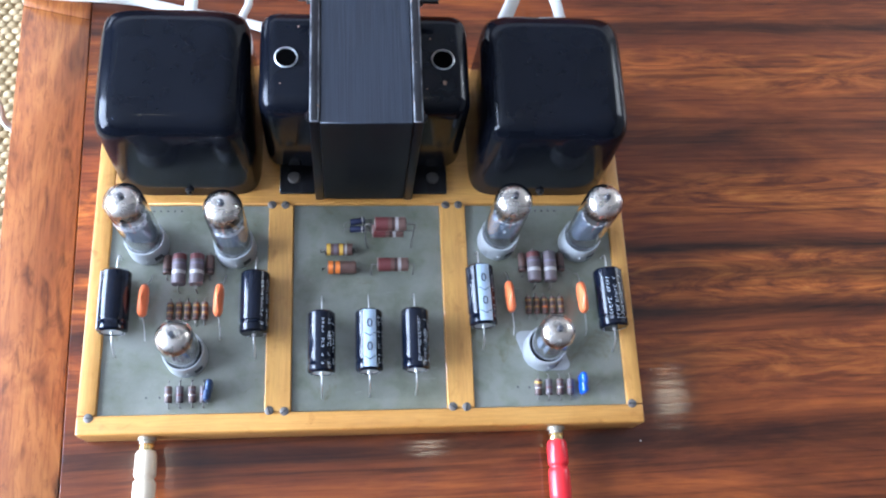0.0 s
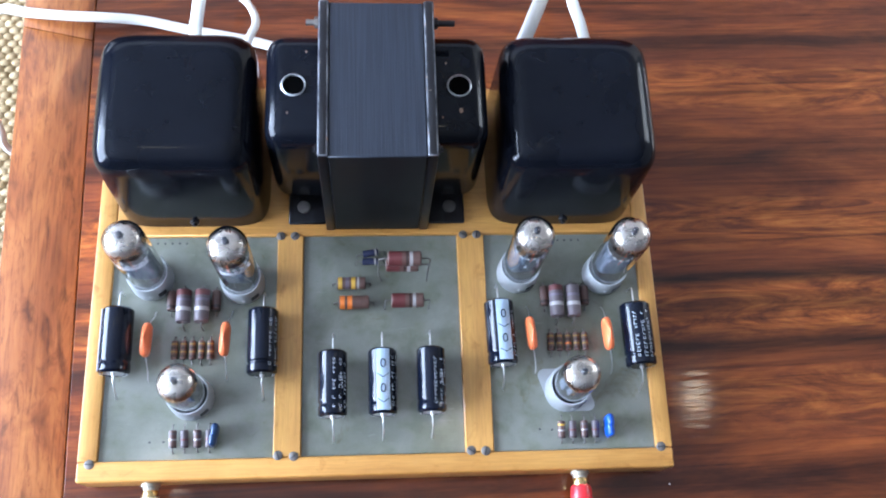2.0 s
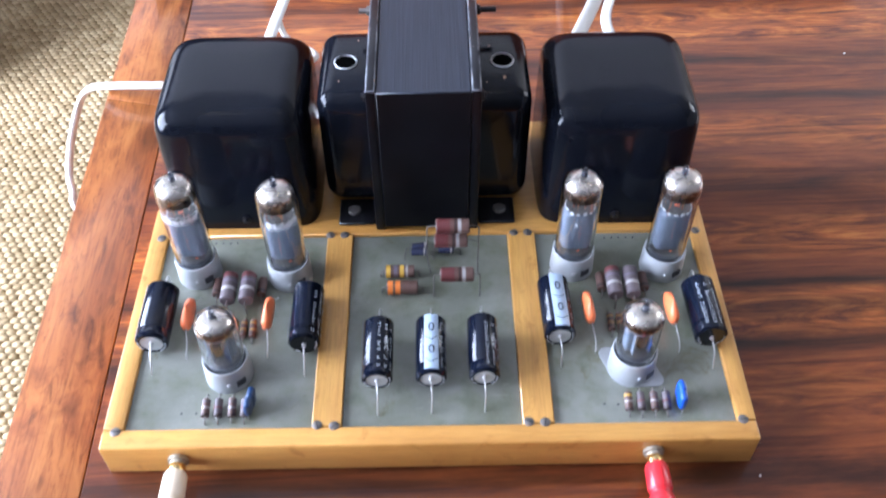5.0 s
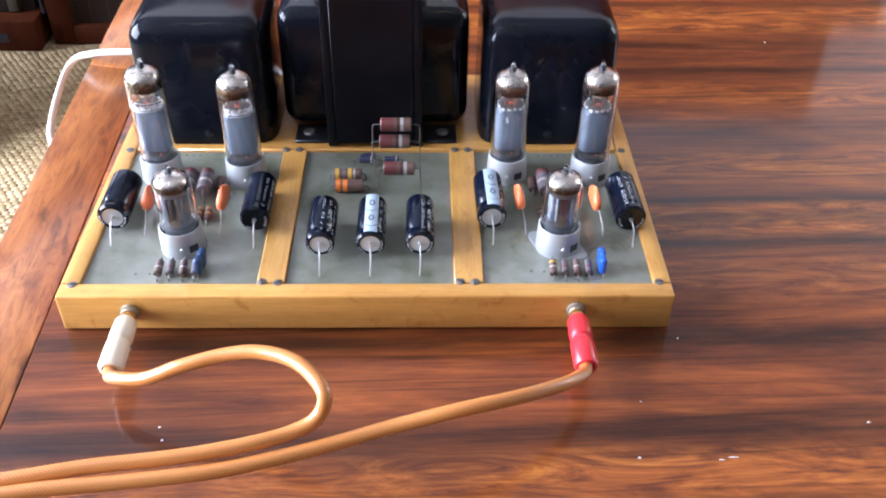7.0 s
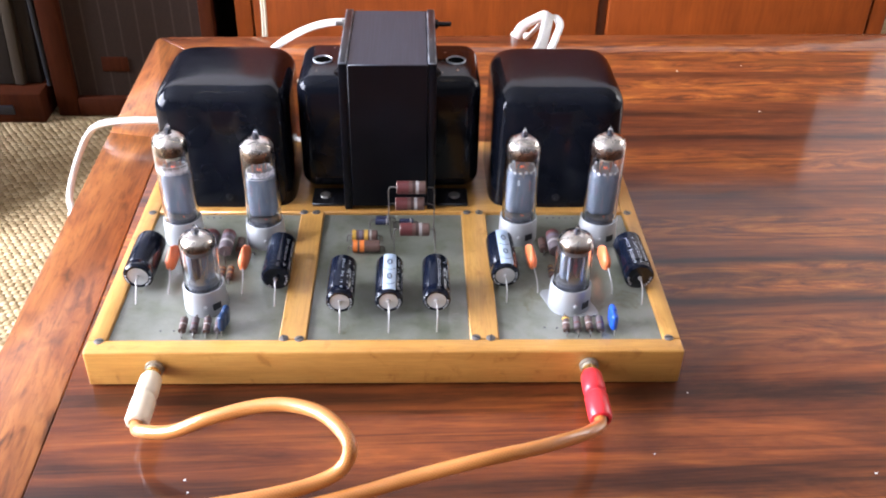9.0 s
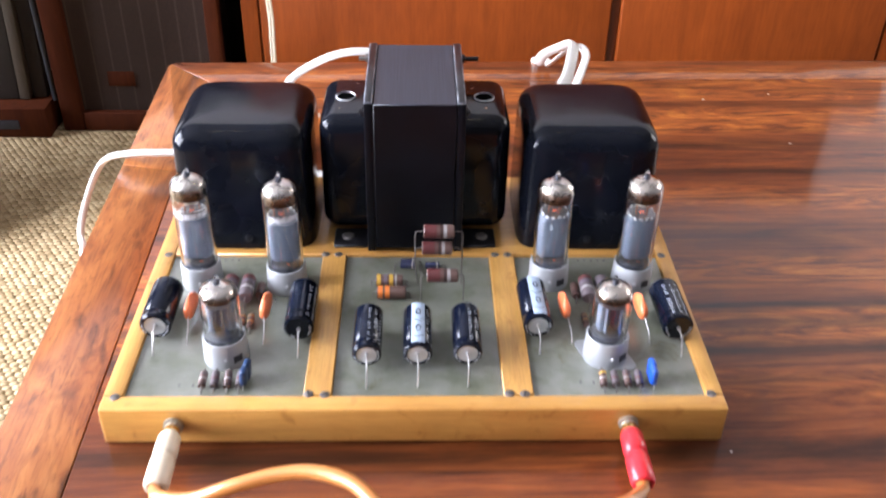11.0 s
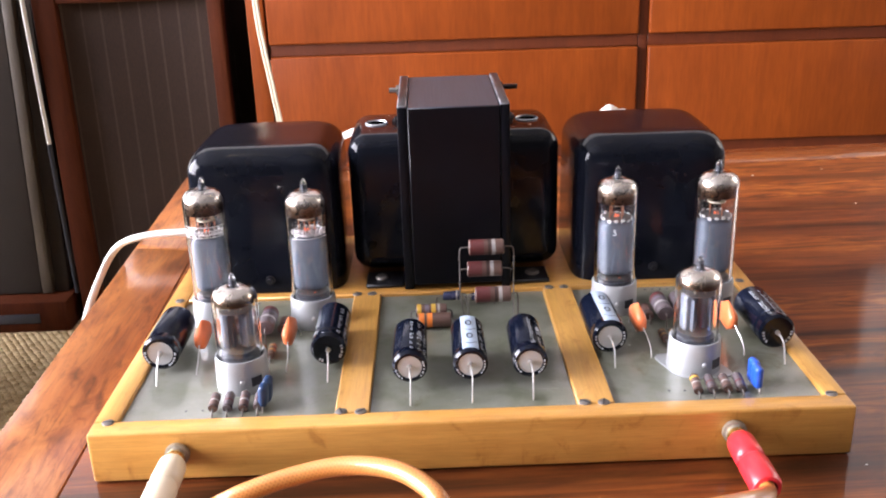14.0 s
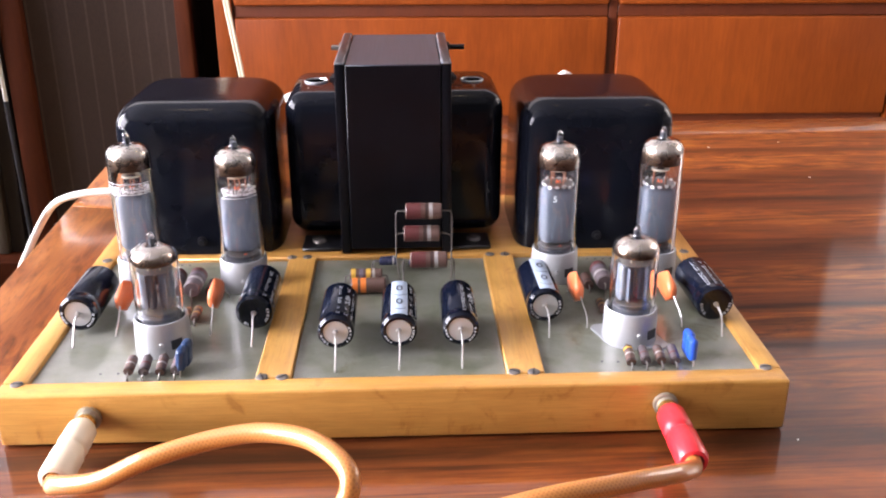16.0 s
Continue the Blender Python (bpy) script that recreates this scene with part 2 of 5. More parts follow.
def worn_edge():
    """Black paint rubbed through to steel, with rusty chips."""
    m = Mat("edge_rubbed_to_bare_steel", 0.38, 0.4)
    v = m.mapped()
    a, b = m.noise(v, 90, 4, 0.6), m.noise(v, 210, 3, 0.6)
    c = m.ramp(a, [(0.36, (0.02, 0.021, 0.025)), (0.50, (0.14, 0.145, 0.16)), (0.66, (0.28, 0.29, 0.31))])
    m.color(m.mix(m.ramp(b, [(0.62, (0, 0, 0)), (0.68, (0.8, 0.8, 0.8))]), c, (0.42, 0.25, 0.15)))
    return m.m


WORN_EDGE = worn_edge()
SLEEVE = plain("black_plastic_sleeve", (0.0035, 0.0055, 0.013), 0.13, 0.0, 0.2, 60)
SLEEVE.node_tree.nodes["Principled BSDF"].inputs["Specular IOR Level"].default_value = 0.4
STRIPE = plain("pale_blue_stripe", (0.40, 0.49, 0.60), 0.3, 0.0, 0.08, 80)
INK_WHITE = plain("white_print", (0.62, 0.65, 0.68), 0.5, 0.0, 0.1, 200)
INK_GLASS = plain("rubbed_white_glass_print", (0.80, 0.79, 0.80), 0.6, 0.0, 0.1, 200)
INK_DARK = plain("dark_print", (0.02, 0.022, 0.03), 0.5)
ALU = plain("dull_aluminium", (0.60, 0.61, 0.615), 0.38, 0.55, 0.08, 150)
STEEL = plain("tinned_wire", (0.62, 0.61, 0.59), 0.45, 1.0, 0.1, 300)
SCREW = plain("grey_steel_screw", (0.22, 0.20, 0.18), 0.55, 0.7, 0.25, 400)
DARK_WIRE = plain("dull_wire", (0.20, 0.185, 0.17), 0.5, 0.7, 0.2, 300)
COPPER = plain("copper_support_rod", (0.26, 0.105, 0.060), 0.4, 0.6, 0.2, 300)
DIODE = plain("dark_blue_glass", (0.030, 0.034, 0.070), 0.25, 0.0, 0.3, 300)
CERAMIC = plain("satin_socket_metal", (0.42, 0.435, 0.44), 0.44, 0.35, 0.08, 120)
ORANGE = plain("orange_dipped_resin", (0.74, 0.175, 0.058), 0.33, 0.0, 0.1, 90, coat=0.2)
BLUE = plain("blue_dipped_resin", (0.012, 0.075, 0.42), 0.28, 0.0, 0.15, 90, coat=0.3)
BLUE_DULL = plain("dull_blue_resin", (0.010, 0.036, 0.105), 0.36, 0.0, 0.25, 120)
RBODY = plain("brown_resistor_body", (0.110, 0.060, 0.047), 0.45, 0.0, 0.25, 300)
RGREY = plain("grey_violet_resistor_body", (0.105, 0.083, 0.088), 0.5, 0.0, 0.2, 300)
RRED = plain("red_band", (0.112, 0.027, 0.026), 0.45, 0.0, 0.2, 300)
RSILVER = plain("silver_band", (0.36, 0.335, 0.32), 0.45, 0.1, 0.1, 300)
RYELLOW = plain("yellow_band", (0.62, 0.37, 0.05), 0.45)
RGOLD = plain("dull_gold_band", (0.30, 0.185, 0.045), 0.45)
RORANGE = plain("orange_band", (0.75, 0.20, 0.03), 0.45)
RVIOLET = plain("violet_band", (0.135, 0.110, 0.145), 0.45)
RDARK = plain("dark_brown_band", (0.035, 0.018, 0.014), 0.5)
CREAM_PVC = plain("cream_cord_plastic", (0.66, 0.58, 0.43), 0.42, 0.0, 0.08, 60)
WHITE_PVC = plain("white_cable_plastic", (0.74, 0.72, 0.66), 0.38, 0.0, 0.06, 60)
CREAM = plain("cream_plug_plastic", (0.80, 0.68, 0.50), 0.36, 0.0, 0.08, 90)
RED = plain("red_plug_plastic", (0.72, 0.024, 0.032), 0.3, 0.0, 0.1, 90, coat=0.2)
BRASS = plain("gold_plated_brass", (0.80, 0.58, 0.24), 0.25, 1.0, 0.1, 200)
NICKEL = plain("dull_nickel", (0.46, 0.42, 0.33), 0.48, 0.7, 0.2, 200)
RUST = plain("rusty_bare_steel", (0.30, 0.19, 0.13), 0.6, 0.2, 0.3, 600)
DUST = plain("pale_dust", (0.75, 0.73, 0.7), 0.8)
OFF_WHITE = plain("off_white_board_paint", (0.66, 0.635, 0.59), 0.5, 0.0, 0.05, 20)
WHITE_PAINT = plain("white_paint", (0.80, 0.79, 0.76), 0.45, 0.0, 0.04, 20)
BEIGE = plain("beige_board_edge", (0.062, 0.045, 0.028), 0.6, 0.0, 0.15, 30)
BEIGE_PALE = plain("pale_beige_board", (0.42, 0.36, 0.27), 0.6, 0.0, 0.15, 30)
BLACK_CONE = plain("black_cone_paper", (0.007, 0.007, 0.009), 0.8)
BLACK_CONE.node_tree.nodes["Principled BSDF"].inputs["Specular IOR Level"].default_value = 0.1
FABRIC_GREY = plain("grey_brown_fabric", (0.029, 0.0205, 0.0145), 0.85, 0.0, 0.2, 350, bump=0.3)
PALE = plain("pale_plaster", (0.74, 0.71, 0.68), 0.85, 0.0, 0.05, 8, bump=0.1)
# for unseen walls: near-black so that the glossy black fronts reflect little
DARK_WALL = plain("near_black_unseen_wall", (0.050, 0.051, 0.053), 0.85, 0.0, 0.05, 8, bump=0.1)
CEILING = plain("cool_grey_ceiling_paint", (0.30, 0.306, 0.315), 0.85, 0.0, 0.05, 8, bump=0.1)
LIGHT_WALL = plain("light_plaster", (0.28, 0.272, 0.265), 0.85, 0.0, 0.05, 8, bump=0.1)
VOID = plain("black_void", (0.002, 0.002, 0.002), 0.95)
VOID.node_tree.nodes["Principled BSDF"].inputs["Specular IOR Level"].default_value = 0.0
ANODE = plain("grey_anode_metal", (0.070, 0.084, 0.108), 0.62, 0.0, 0.12, 120)
MICA_EDGE = plain("ragged_mica_rim", (0.36, 0.36, 0.35), 0.4, 0.0, 0.2, 400)
MICA = plain("mica_disc", (0.055, 0.052, 0.050), 0.35, 0.0, 0.1, 150)


def cable_material():
    """A clear amber jacket over a fine crossing braid."""
    m = Mat("amber_braided_cable", 0.36, 0.0, 1.0, 0.12)
    uv = m.n.new("ShaderNodeUVMap")
    uv.uv_map = "along"
    strands = []
    for lean in (1.0, -1.0):
        mp = m.n.new("ShaderNodeMapping")
        mp.inputs["Scale"].default_value = (14.0, 760.0 * lean, 1.0)
        m.l.new(uv.outputs[0], mp.inputs[0])
        t = m.n.new("ShaderNodeTexWave")
        t.bands_direction = "DIAGONAL"
        t.inputs["Scale"].default_value, t.inputs["Distortion"].default_value = 0.5, 0.3
        m.l.new(mp.outputs[0], t.inputs["Vector"])
        strands.append(t.outputs["Fac"])
    mx = m.n.new("ShaderNodeMath")
    mx.operation = "MAXIMUM"
    m.l.new(strands[0], mx.inputs[0])
    m.l.new(strands[1], mx.inputs[1])
    big = m.noise(m.mapped(), 25, 3)
    c = m.mix(big, (0.54, 0.188, 0.035), (0.66, 0.268, 0.064))
    m.color(m.mix(0.45, c, m.ramp(mx.outputs[0], [(0.35, (0.55, 0.42, 0.34)), (0.75, (1, 1, 1))]), "MULTIPLY"))
    m.bump(mx.outputs[0], 0.12, 0.0004)
    return m.m


def board_material():
    """Grey-green glass-fibre board with flux stains."""
    m = Mat("glass_fibre_board", 0.4, 0.0, 0.9, 0.13)
    v = m.mapped()
    big, mid = m.noise(v, 22, 4, 0.6, 0.4), m.noise(v, 70, 4)
    weave = m.noise(v, 900, 2)
    c = m.mix(m.ramp(big, [(0.36, (0, 0, 0)), (0.62, (1, 1, 1))]), (0.150, 0.156, 0.114), (0.232, 0.237, 0.196))
    c = m.mix(0.55, c, m.ramp(mid, [(0.32, (0.50, 0.55, 0.36)), (0.42, (0.82, 0.84, 0.70)), (0.52, (1, 1, 1))]), "MULTIPLY")
    scuff = m.noise(m.mapped((40, 260, 40)), 1.0, 4, 0.6, 1.2)
    flux = m.noise(m.mapped((34, 34, 34)), 1.0, 5, 0.65, 1.5)
    c = m.mix(m.ramp(scuff, [(0.66, (0, 0, 0)), (0.74, (0.30, 0.30, 0.30))]), c, (0.42, 0.43, 0.39))
    c = m.mix(0.6, c, m.ramp(flux, [(0.30, (0.62, 0.52, 0.28)), (0.40, (1, 1, 1))]), "MULTIPLY")
    c = m.mix(0.3, c, m.ramp(weave, [(0.3, (0.8, 0.8, 0.8)), (0.6, (1, 1, 1))]), "MULTIPLY")
    m.color(c)
    m.rough(mid, 0.28, 0.5)
    m.bump(weave, 0.08, 0.0003)
    return m.m


# core top: the sheen it catches is put into the lighter colour
def lamination_material():
    m = Mat("lamination_edges_with_painted_sheen", 0.42, 0.0, spec=0.6)
    v = m.mapped((1, 0.02, 0.02))
    lines = m.noise(v, 900, 2)
    wear = m.noise(m.mapped((60, 8, 8)), 1.0, 5)
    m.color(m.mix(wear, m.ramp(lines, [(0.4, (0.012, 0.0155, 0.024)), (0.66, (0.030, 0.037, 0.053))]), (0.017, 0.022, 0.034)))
    m.bump(lines, 0.3, 0.0004)
    return m.m


def grille_material():
    m = Mat("brown_grille_cloth", 0.9)
    st = m.wave(m.mapped((1, 0.001, 0.001)), 8.0, 0.25, 1, 1.0)
    weave = m.noise(m.mapped((380, 380, 120)), 1.0, 2)
    mott = m.noise(m.mapped(), 7, 3)
    c = m.mix(mott, (0.026, 0.0112, 0.0058), (0.038, 0.0175, 0.0090))
    c = m.mix(m.ramp(st, [(0.955, (0, 0, 0)), (0.99, (0.6, 0.6, 0.6))]), c, (0.075, 0.046, 0.030))
    c = m.mix(0.5, c, m.ramp(weave, [(0.35, (0.6, 0.6, 0.6)), (0.6, (1, 1, 1))]), "MULTIPLY")
    m.color(c)
    m.bump(weave, 0.3, 0.001)
    return m.m


def seagrass_material():
    m = Mat("woven_seagrass", 0.75)
    v = m.mapped()
    fibre = m.noise(m.mapped((120, 500, 200)), 1.0, 3)
    big = m.noise(v, 6, 3)
    geo = m.n.new("ShaderNodeNewGeometry")
    each = m.ramp(geo.outputs["Random Per Island"], [(0.0, (0.29, 0.205, 0.092)), (0.5, (0.41, 0.30, 0.152)), (1.0, (0.49, 0.38, 0.21))])
    c = m.mix(0.4, each, m.ramp(fibre, [(0.3, (0.6, 0.57, 0.5)), (0.6, (1, 1, 1))]), "MULTIPLY")
    c = m.mix(0.25, c, m.ramp(big, [(0.35, (0.75, 0.72, 0.68)), (0.65, (1, 1, 1))]), "MULTIPLY")
    m.color(c)
    return m.m


def matting_base_material():
    """The same matting where it lies too far off for its loops to show."""
    m = Mat("seagrass_matting", 0.8)
    loops = m.noise(m.mapped((66, 95, 30)), 1.0, 3, 0.6)
    rows = m.wave(m.mapped((1, 95, 1)), 0.159, 1.2, 2, 2.0, "Y")
    big = m.noise(m.mapped(), 5, 3)
    c = m.ramp(loops, [(0.30, (0.125, 0.085, 0.040)), (0.48, (0.26, 0.185, 0.090)), (0.66, (0.36, 0.27, 0.145))])
    c = m.mix(0.4, c, m.ramp(rows, [(0.2, (0.5, 0.46, 0.4)), (0.6, (1, 1, 1))]), "MULTIPLY")
    m.color(m.mix(0.3, c, m.ramp(big, [(0.35, (0.72, 0.70, 0.66)), (0.65, (1, 1, 1))]), "MULTIPLY"))
    m.bump(loops, 0.5, 0.004)
    return m.m


def glass_material():
    """Clear valve glass."""
    m = Mat("clear_valve_glass", 0.0, 0.0)
    m.b.inputs["Transmission Weight"].default_value = 1.0
    m.b.inputs["IOR"].default_value = 1.46
    m.color((0.97, 0.975, 0.98))
    return m.m


def getter_material():
    """Silvery getter mirror that turns brown towards its lower rim."""
    m = Mat("getter_mirror", 0.2, 0.95)
    sep = m.n.new("ShaderNodeSeparateXYZ")
    m.l.new(m.coord.outputs["Generated"], sep.inputs[0])
    edge = m.noise(m.mapped(), 160, 3)
    add = m.n.new("ShaderNodeMath")
    add.operation, add.inputs[2].default_value = "MULTIPLY_ADD", -0.06
    add.inputs[1].default_value = 0.12
    m.l.new(edge, add.inputs[0])
    s2 = m.n.new("ShaderNodeMath")
    s2.operation = "ADD"
    m.l.new(sep.outputs[2], s2.inputs[0])
    m.l.new(add.outputs[0], s2.inputs[1])
    m.color(m.ramp(s2.outputs[0], [(0.0, (0.035, 0.018, 0.011)), (0.32, (0.085, 0.050, 0.031)), (0.52, (0.26, 0.195, 0.145)), (0.70, (0.55, 0.50, 0.44))]))
    m.rough(edge, 0.16, 0.40)
    return m.m


def glow(name, color, strength):
    m = Mat(name)
    m.b.inputs["Emission Color"].default_value = (*color, 1)
    m.b.inputs["Emission Strength"].default_value = strength
    m.color(color)
    return m.m


CABLE, BOARD, LAMS_SHEEN, GRILLE, SEAGRASS = cable_material(), board_material(), lamination_material(), grille_material(), seagrass_material()
GLASS, GETTER, MATTING = glass_material(), getter_material(), matting_base_material()
HEATER = glow("hot_heater_wire", (1.0, 0.16, 0.04), 0.22)
LAMP_WHITE = glow("lamp_diffuser", (1.0, 0.80, 0.52), 22.0)


# ---- mesh helpers ----
def mesh_of(bm, name, smooth=True):
    bmesh.ops.recalc_face_normals(bm, faces=bm.faces)
    me = bpy.data.meshes.new(name)
    bm.to_mesh(me)
    bm.free()
    if smooth:
        me.shade_smooth()
        me.set_sharp_from_angle(angle=radians(38))
    return me


def part(name, bm, material, parent=None, label="", smooth=True):
    """Links a bmesh as one mesh object, under a thing or a part if one is given."""
    me = mesh_of(bm, name, smooth)
    me.materials.append(material)
    ob = new(name, me)
    if parent:
        ob.parent = parent
    if label:
        tagged(ob, label)
    return ob


def thing(name, m, label, category, group=""):
    ob = new(name)
    ob.empty_display_size = 0.01
    ob.matrix_world = m
    return tagged(ob, label, category, group)


def box(x0, y0, z0, x1, y1, z1, bevel=0.0, segs=2, bm=None):
    bm = bm or bmesh.new()
    r = bmesh.ops.create_cube(bm, size=1.0, matrix=Matrix.Translation(((x0 + x1) / 2, (y0 + y1) / 2, (z0 + z1) / 2)) @ Matrix.Diagonal((x1 - x0, y1 - y0, z1 - z0, 1)))
    if bevel:
        edges = list({e for v in r["verts"] for e in v.link_edges})
        bmesh.ops.bevel(bm, geom=edges, offset=bevel, segments=segs, profile=0.5, affect="EDGES")
    return bm


def lathe(profile, segs=24, m=Matrix(), bm=None):
    """Turns a profile of (radius, height) round z."""
    bm = bm or bmesh.new()
    rings = []
    for r, z in profile:
        if r < 1e-6:
            rings.append([bm.verts.new(m @ Vector((0, 0, z)))])
        else:
            rings.append([bm.verts.new(m @ Vector((r * math.cos(2 * math.pi * k / segs), r * math.sin(2 * math.pi * k / segs), z))) for k in range(segs)])
    for a, b in zip(rings, rings[1:]):
        for k in range(segs):
            j = (k + 1) % segs
            if len(a) == 1 and len(b) == 1:
                continue
            if len(a) == 1:
                bm.faces.new((a[0], b[k], b[j]))
            elif len(b) == 1:
                bm.faces.new((a[k], b[0], a[j]))
            else:
                bm.faces.new((a[k], b[k], b[j], a[j]))
    return bm


def smooth_line(pts, steps=6):
    """A Catmull-Rom line through the points."""
    p = [Vector(q) for q in pts]
    p = [2 * p[0] - p[1]] + p + [2 * p[-1] - p[-2]]
    out = []
    for i in range(1, len(p) - 2):
        for k in range(steps):
            t = k / steps
            a, b, c, d = p[i - 1], p[i], p[i + 1], p[i + 2]
            out.append(0.5 * (2 * b + (c - a) * t + (2 * a - 5 * b + 4 * c - d) * t * t + (3 * b - a - 3 * c + d) * t ** 3))
    return out + [p[-2]]


def sweep(pts, ra, rb=None, segs=10, steps=6, up=(0, 0, 1), bm=None, braid=False):
    """A tube along a smooth line; ra is its half width, rb its half height for a flat cable."""
    bm = bm or bmesh.new()
    rb = rb or ra
    line = smooth_line(pts, steps) if steps > 1 else [Vector(q) for q in pts]
    side, rings = None, []
    for i, q in enumerate(line):
        d = (line[min(i + 1, len(line) - 1)] - line[max(i - 1, 0)]).normalized()
        if side is None:
            side = d.cross(Vector(up))
            if side.length < 1e-4:
                side = d.cross(Vector((1, 0, 0)))
        side = (side - d * side.dot(d)).normalized()
        top = side.cross(d)
        rings.append([bm.verts.new(q + side * ra * math.cos(2 * math.pi * k / segs) + top * rb * math.sin(2 * math.pi * k / segs)) for k in range(segs)])
    for a, b in zip(rings, rings[1:]):
        for k in range(segs):
            bm.faces.new((a[k], a[(k + 1) % segs], b[(k + 1) % segs], b[k]))
    bm.faces.new(rings[0])
    bm.faces.new(rings[-1])
    if braid:
        uv = bm.loops.layers.uv.new("along")
        place = {v: (k / segs, i) for i, ring in enumerate(rings) for k, v in enumerate(ring)}
        run = [0.0]
        for p, q in zip(line, line[1:]):
            run.append(run[-1] + (q - p).length)
        for f in bm.faces:
            us = [place[l.vert][0] for l in f.loops]
            wrap = max(us) - min(us) > 0.5
            for l in f.loops:
                u, i = place[l.vert]
                l[uv].uv = (u + 1 if wrap and u < 0.5 else u, run[i])
    return bm


def lettering(words, size, material, m, name, parent):
    """Raised print in the built-in font."""
    cu = bpy.data.curves.new(name, "FONT")
    cu.body, cu.size, cu.extrude, cu.align_x, cu.align_y = words, size, 0.00004, "CENTER", "CENTER"
    tmp = bpy.data.objects.new("tmp", cu)
    me = bpy.data.meshes.new_from_object(tmp)
    bpy.data.objects.remove(tmp)
    bpy.data.curves.remove(cu)
    me.materials.append(material)
    ob = new(name, me)
    ob.parent = parent
    ob.matrix_local = m
    return ob


def wrapped_patch(r, a0, a1, y0, y1, lift=0.00008, segs=6, bm=None):
    """A thin patch of print on a cylinder that lies along y; angles in degrees from the top, clockwise seen from the front."""
    bm = bm or bmesh.new()
    rows = []
    for k in range(segs + 1):
        a = radians(a0 + (a1 - a0) * k / segs)
        rows.append([bm.verts.new(((r + lift) * math.sin(a), y, (r + lift) * math.cos(a))) for y in (y0, y1)])
    for p, q in zip(rows, rows[1:]):
        bm.faces.new((p[0], q[0], q[1], p[1]))
    return bm


ALONG_X = pose(0, 0, 0, 0, 90)
TURN = 1.6
DESK = pose(-0.2375, 0.4935, 0, 0, 0, TURN)
FLOOR = -0.65

# ---- the room ----
def wall(name, boxes, material):
    bm = bmesh.new()
    for b in boxes:
        box(*b, bm=bm)
    return tagged(part(name, bm, material, smooth=False), "unseen near-black wall of the room that keeps reflections dark", "wall", kind="structure")


floor_bm = box(-2.7, -3.1, FLOOR - 0.08, 3.1, 2.4, FLOOR - 0.004)
tagged(part("floor", floor_bm, MATTING, smooth=False), "floor covered by straw-coloured woven seagrass matting", "floor", kind="structure")
C = 2.05
# west and south walls are out of view, darkened to hold reflections down
wall("wall_west", [(-2.7, -3.1, FLOOR, -2.6, -1.32, C), (-2.7, 1.48, FLOOR, -2.6, 2.4, C), (-2.7, -1.32, FLOOR, -2.6, 1.48, 0.0), (-2.7, -1.32, 1.8, -2.6, 1.48, C)], DARK_WALL)
wall("wall_east", [(3.0, -3.1, FLOOR, 3.1, 0.9, C), (3.0, 2.1, FLOOR, 3.1, 2.4, C), (3.0, 0.9, FLOOR, 3.1, 2.1, 0.5), (3.0, 0.9, 1.8, 3.1, 2.1, C)], LIGHT_WALL)["label"] = "plain light plaster wall of the room"
wall("wall_south", [(-2.6, -3.1, FLOOR, 3.0, -3.0, C)], DARK_WALL)
wall("wall_north", [(-2.6, 2.3, FLOOR, 3.0, 2.4, C)], PALE)["label"] = "plain pale plaster wall of the room"
tagged(part("wall_panelling", box(-2.6, 1.93, FLOOR, -0.39, 2.2995, 0.95, 0.003), DARK_PANEL), "near-black wooden panelling built out from the far wall", "panelling", kind="structure")
tagged(part("ceiling", box(-2.7, -3.1, C, 3.1, 2.4, C + 0.1), CEILING, smooth=False), "plain grey ceiling of the room", "ceiling", kind="structure")


def window(name, at, a0, a1, z0, z1):
    w = tagged(new(name), "white-framed window that lets the daylight in", "window", kind="structure")

    def bar(nm, u0, u1, v0, v1):
        part(nm, box(at - 0.03, u0, v0, at + 0.03, u1, v1, 0.004), WHITE_PAINT, w)

    bar("frame_rail", a0, a1, z0, z0 + 0.05)
    bar("frame_rail", a0, a1, z1 - 0.05, z1)
    bar("frame_stile", a0, a0 + 0.05, z0 + 0.05, z1 - 0.05)
    bar("frame_stile", a1 - 0.05, a1, z0 + 0.05, z1 - 0.05)
    pane = part("pane", box(at - 0.003, a0 + 0.051, z0 + 0.051, at + 0.003, a1 - 0.051, z1 - 0.051), GLASS, w, "clear window glass", smooth=False)
    pane.visible_shadow = False


window("window_1", -2.65, -1.32, 1.48, 0.0, 1.8)
window("window_2", 3.05, 0.9, 2.1, 0.5, 1.8)

# ---- the desk top ----
def mitred(th, cut, bevel=0.0012):
    """A board with one slanted end; cut names the corner points of its outline in order."""
    bm = bmesh.new()
    lo = [bm.verts.new((a, b, -th)) for a, b in cut]
    hi = [bm.verts.new((a, b, 0)) for a, b in cut]
    bm.faces.new(lo), bm.faces.new(hi)
    for k in range(len(cut)):
        j = (k + 1) % len(cut)
        bm.faces.new((lo[k], lo[j], hi[j], hi[k]))
    bmesh.ops.recalc_face_normals(bm, faces=bm.faces)
    bmesh.ops.bevel(bm, geom=list(bm.edges), offset=bevel, segments=2, profile=0.5, affect="EDGES")
    return bm


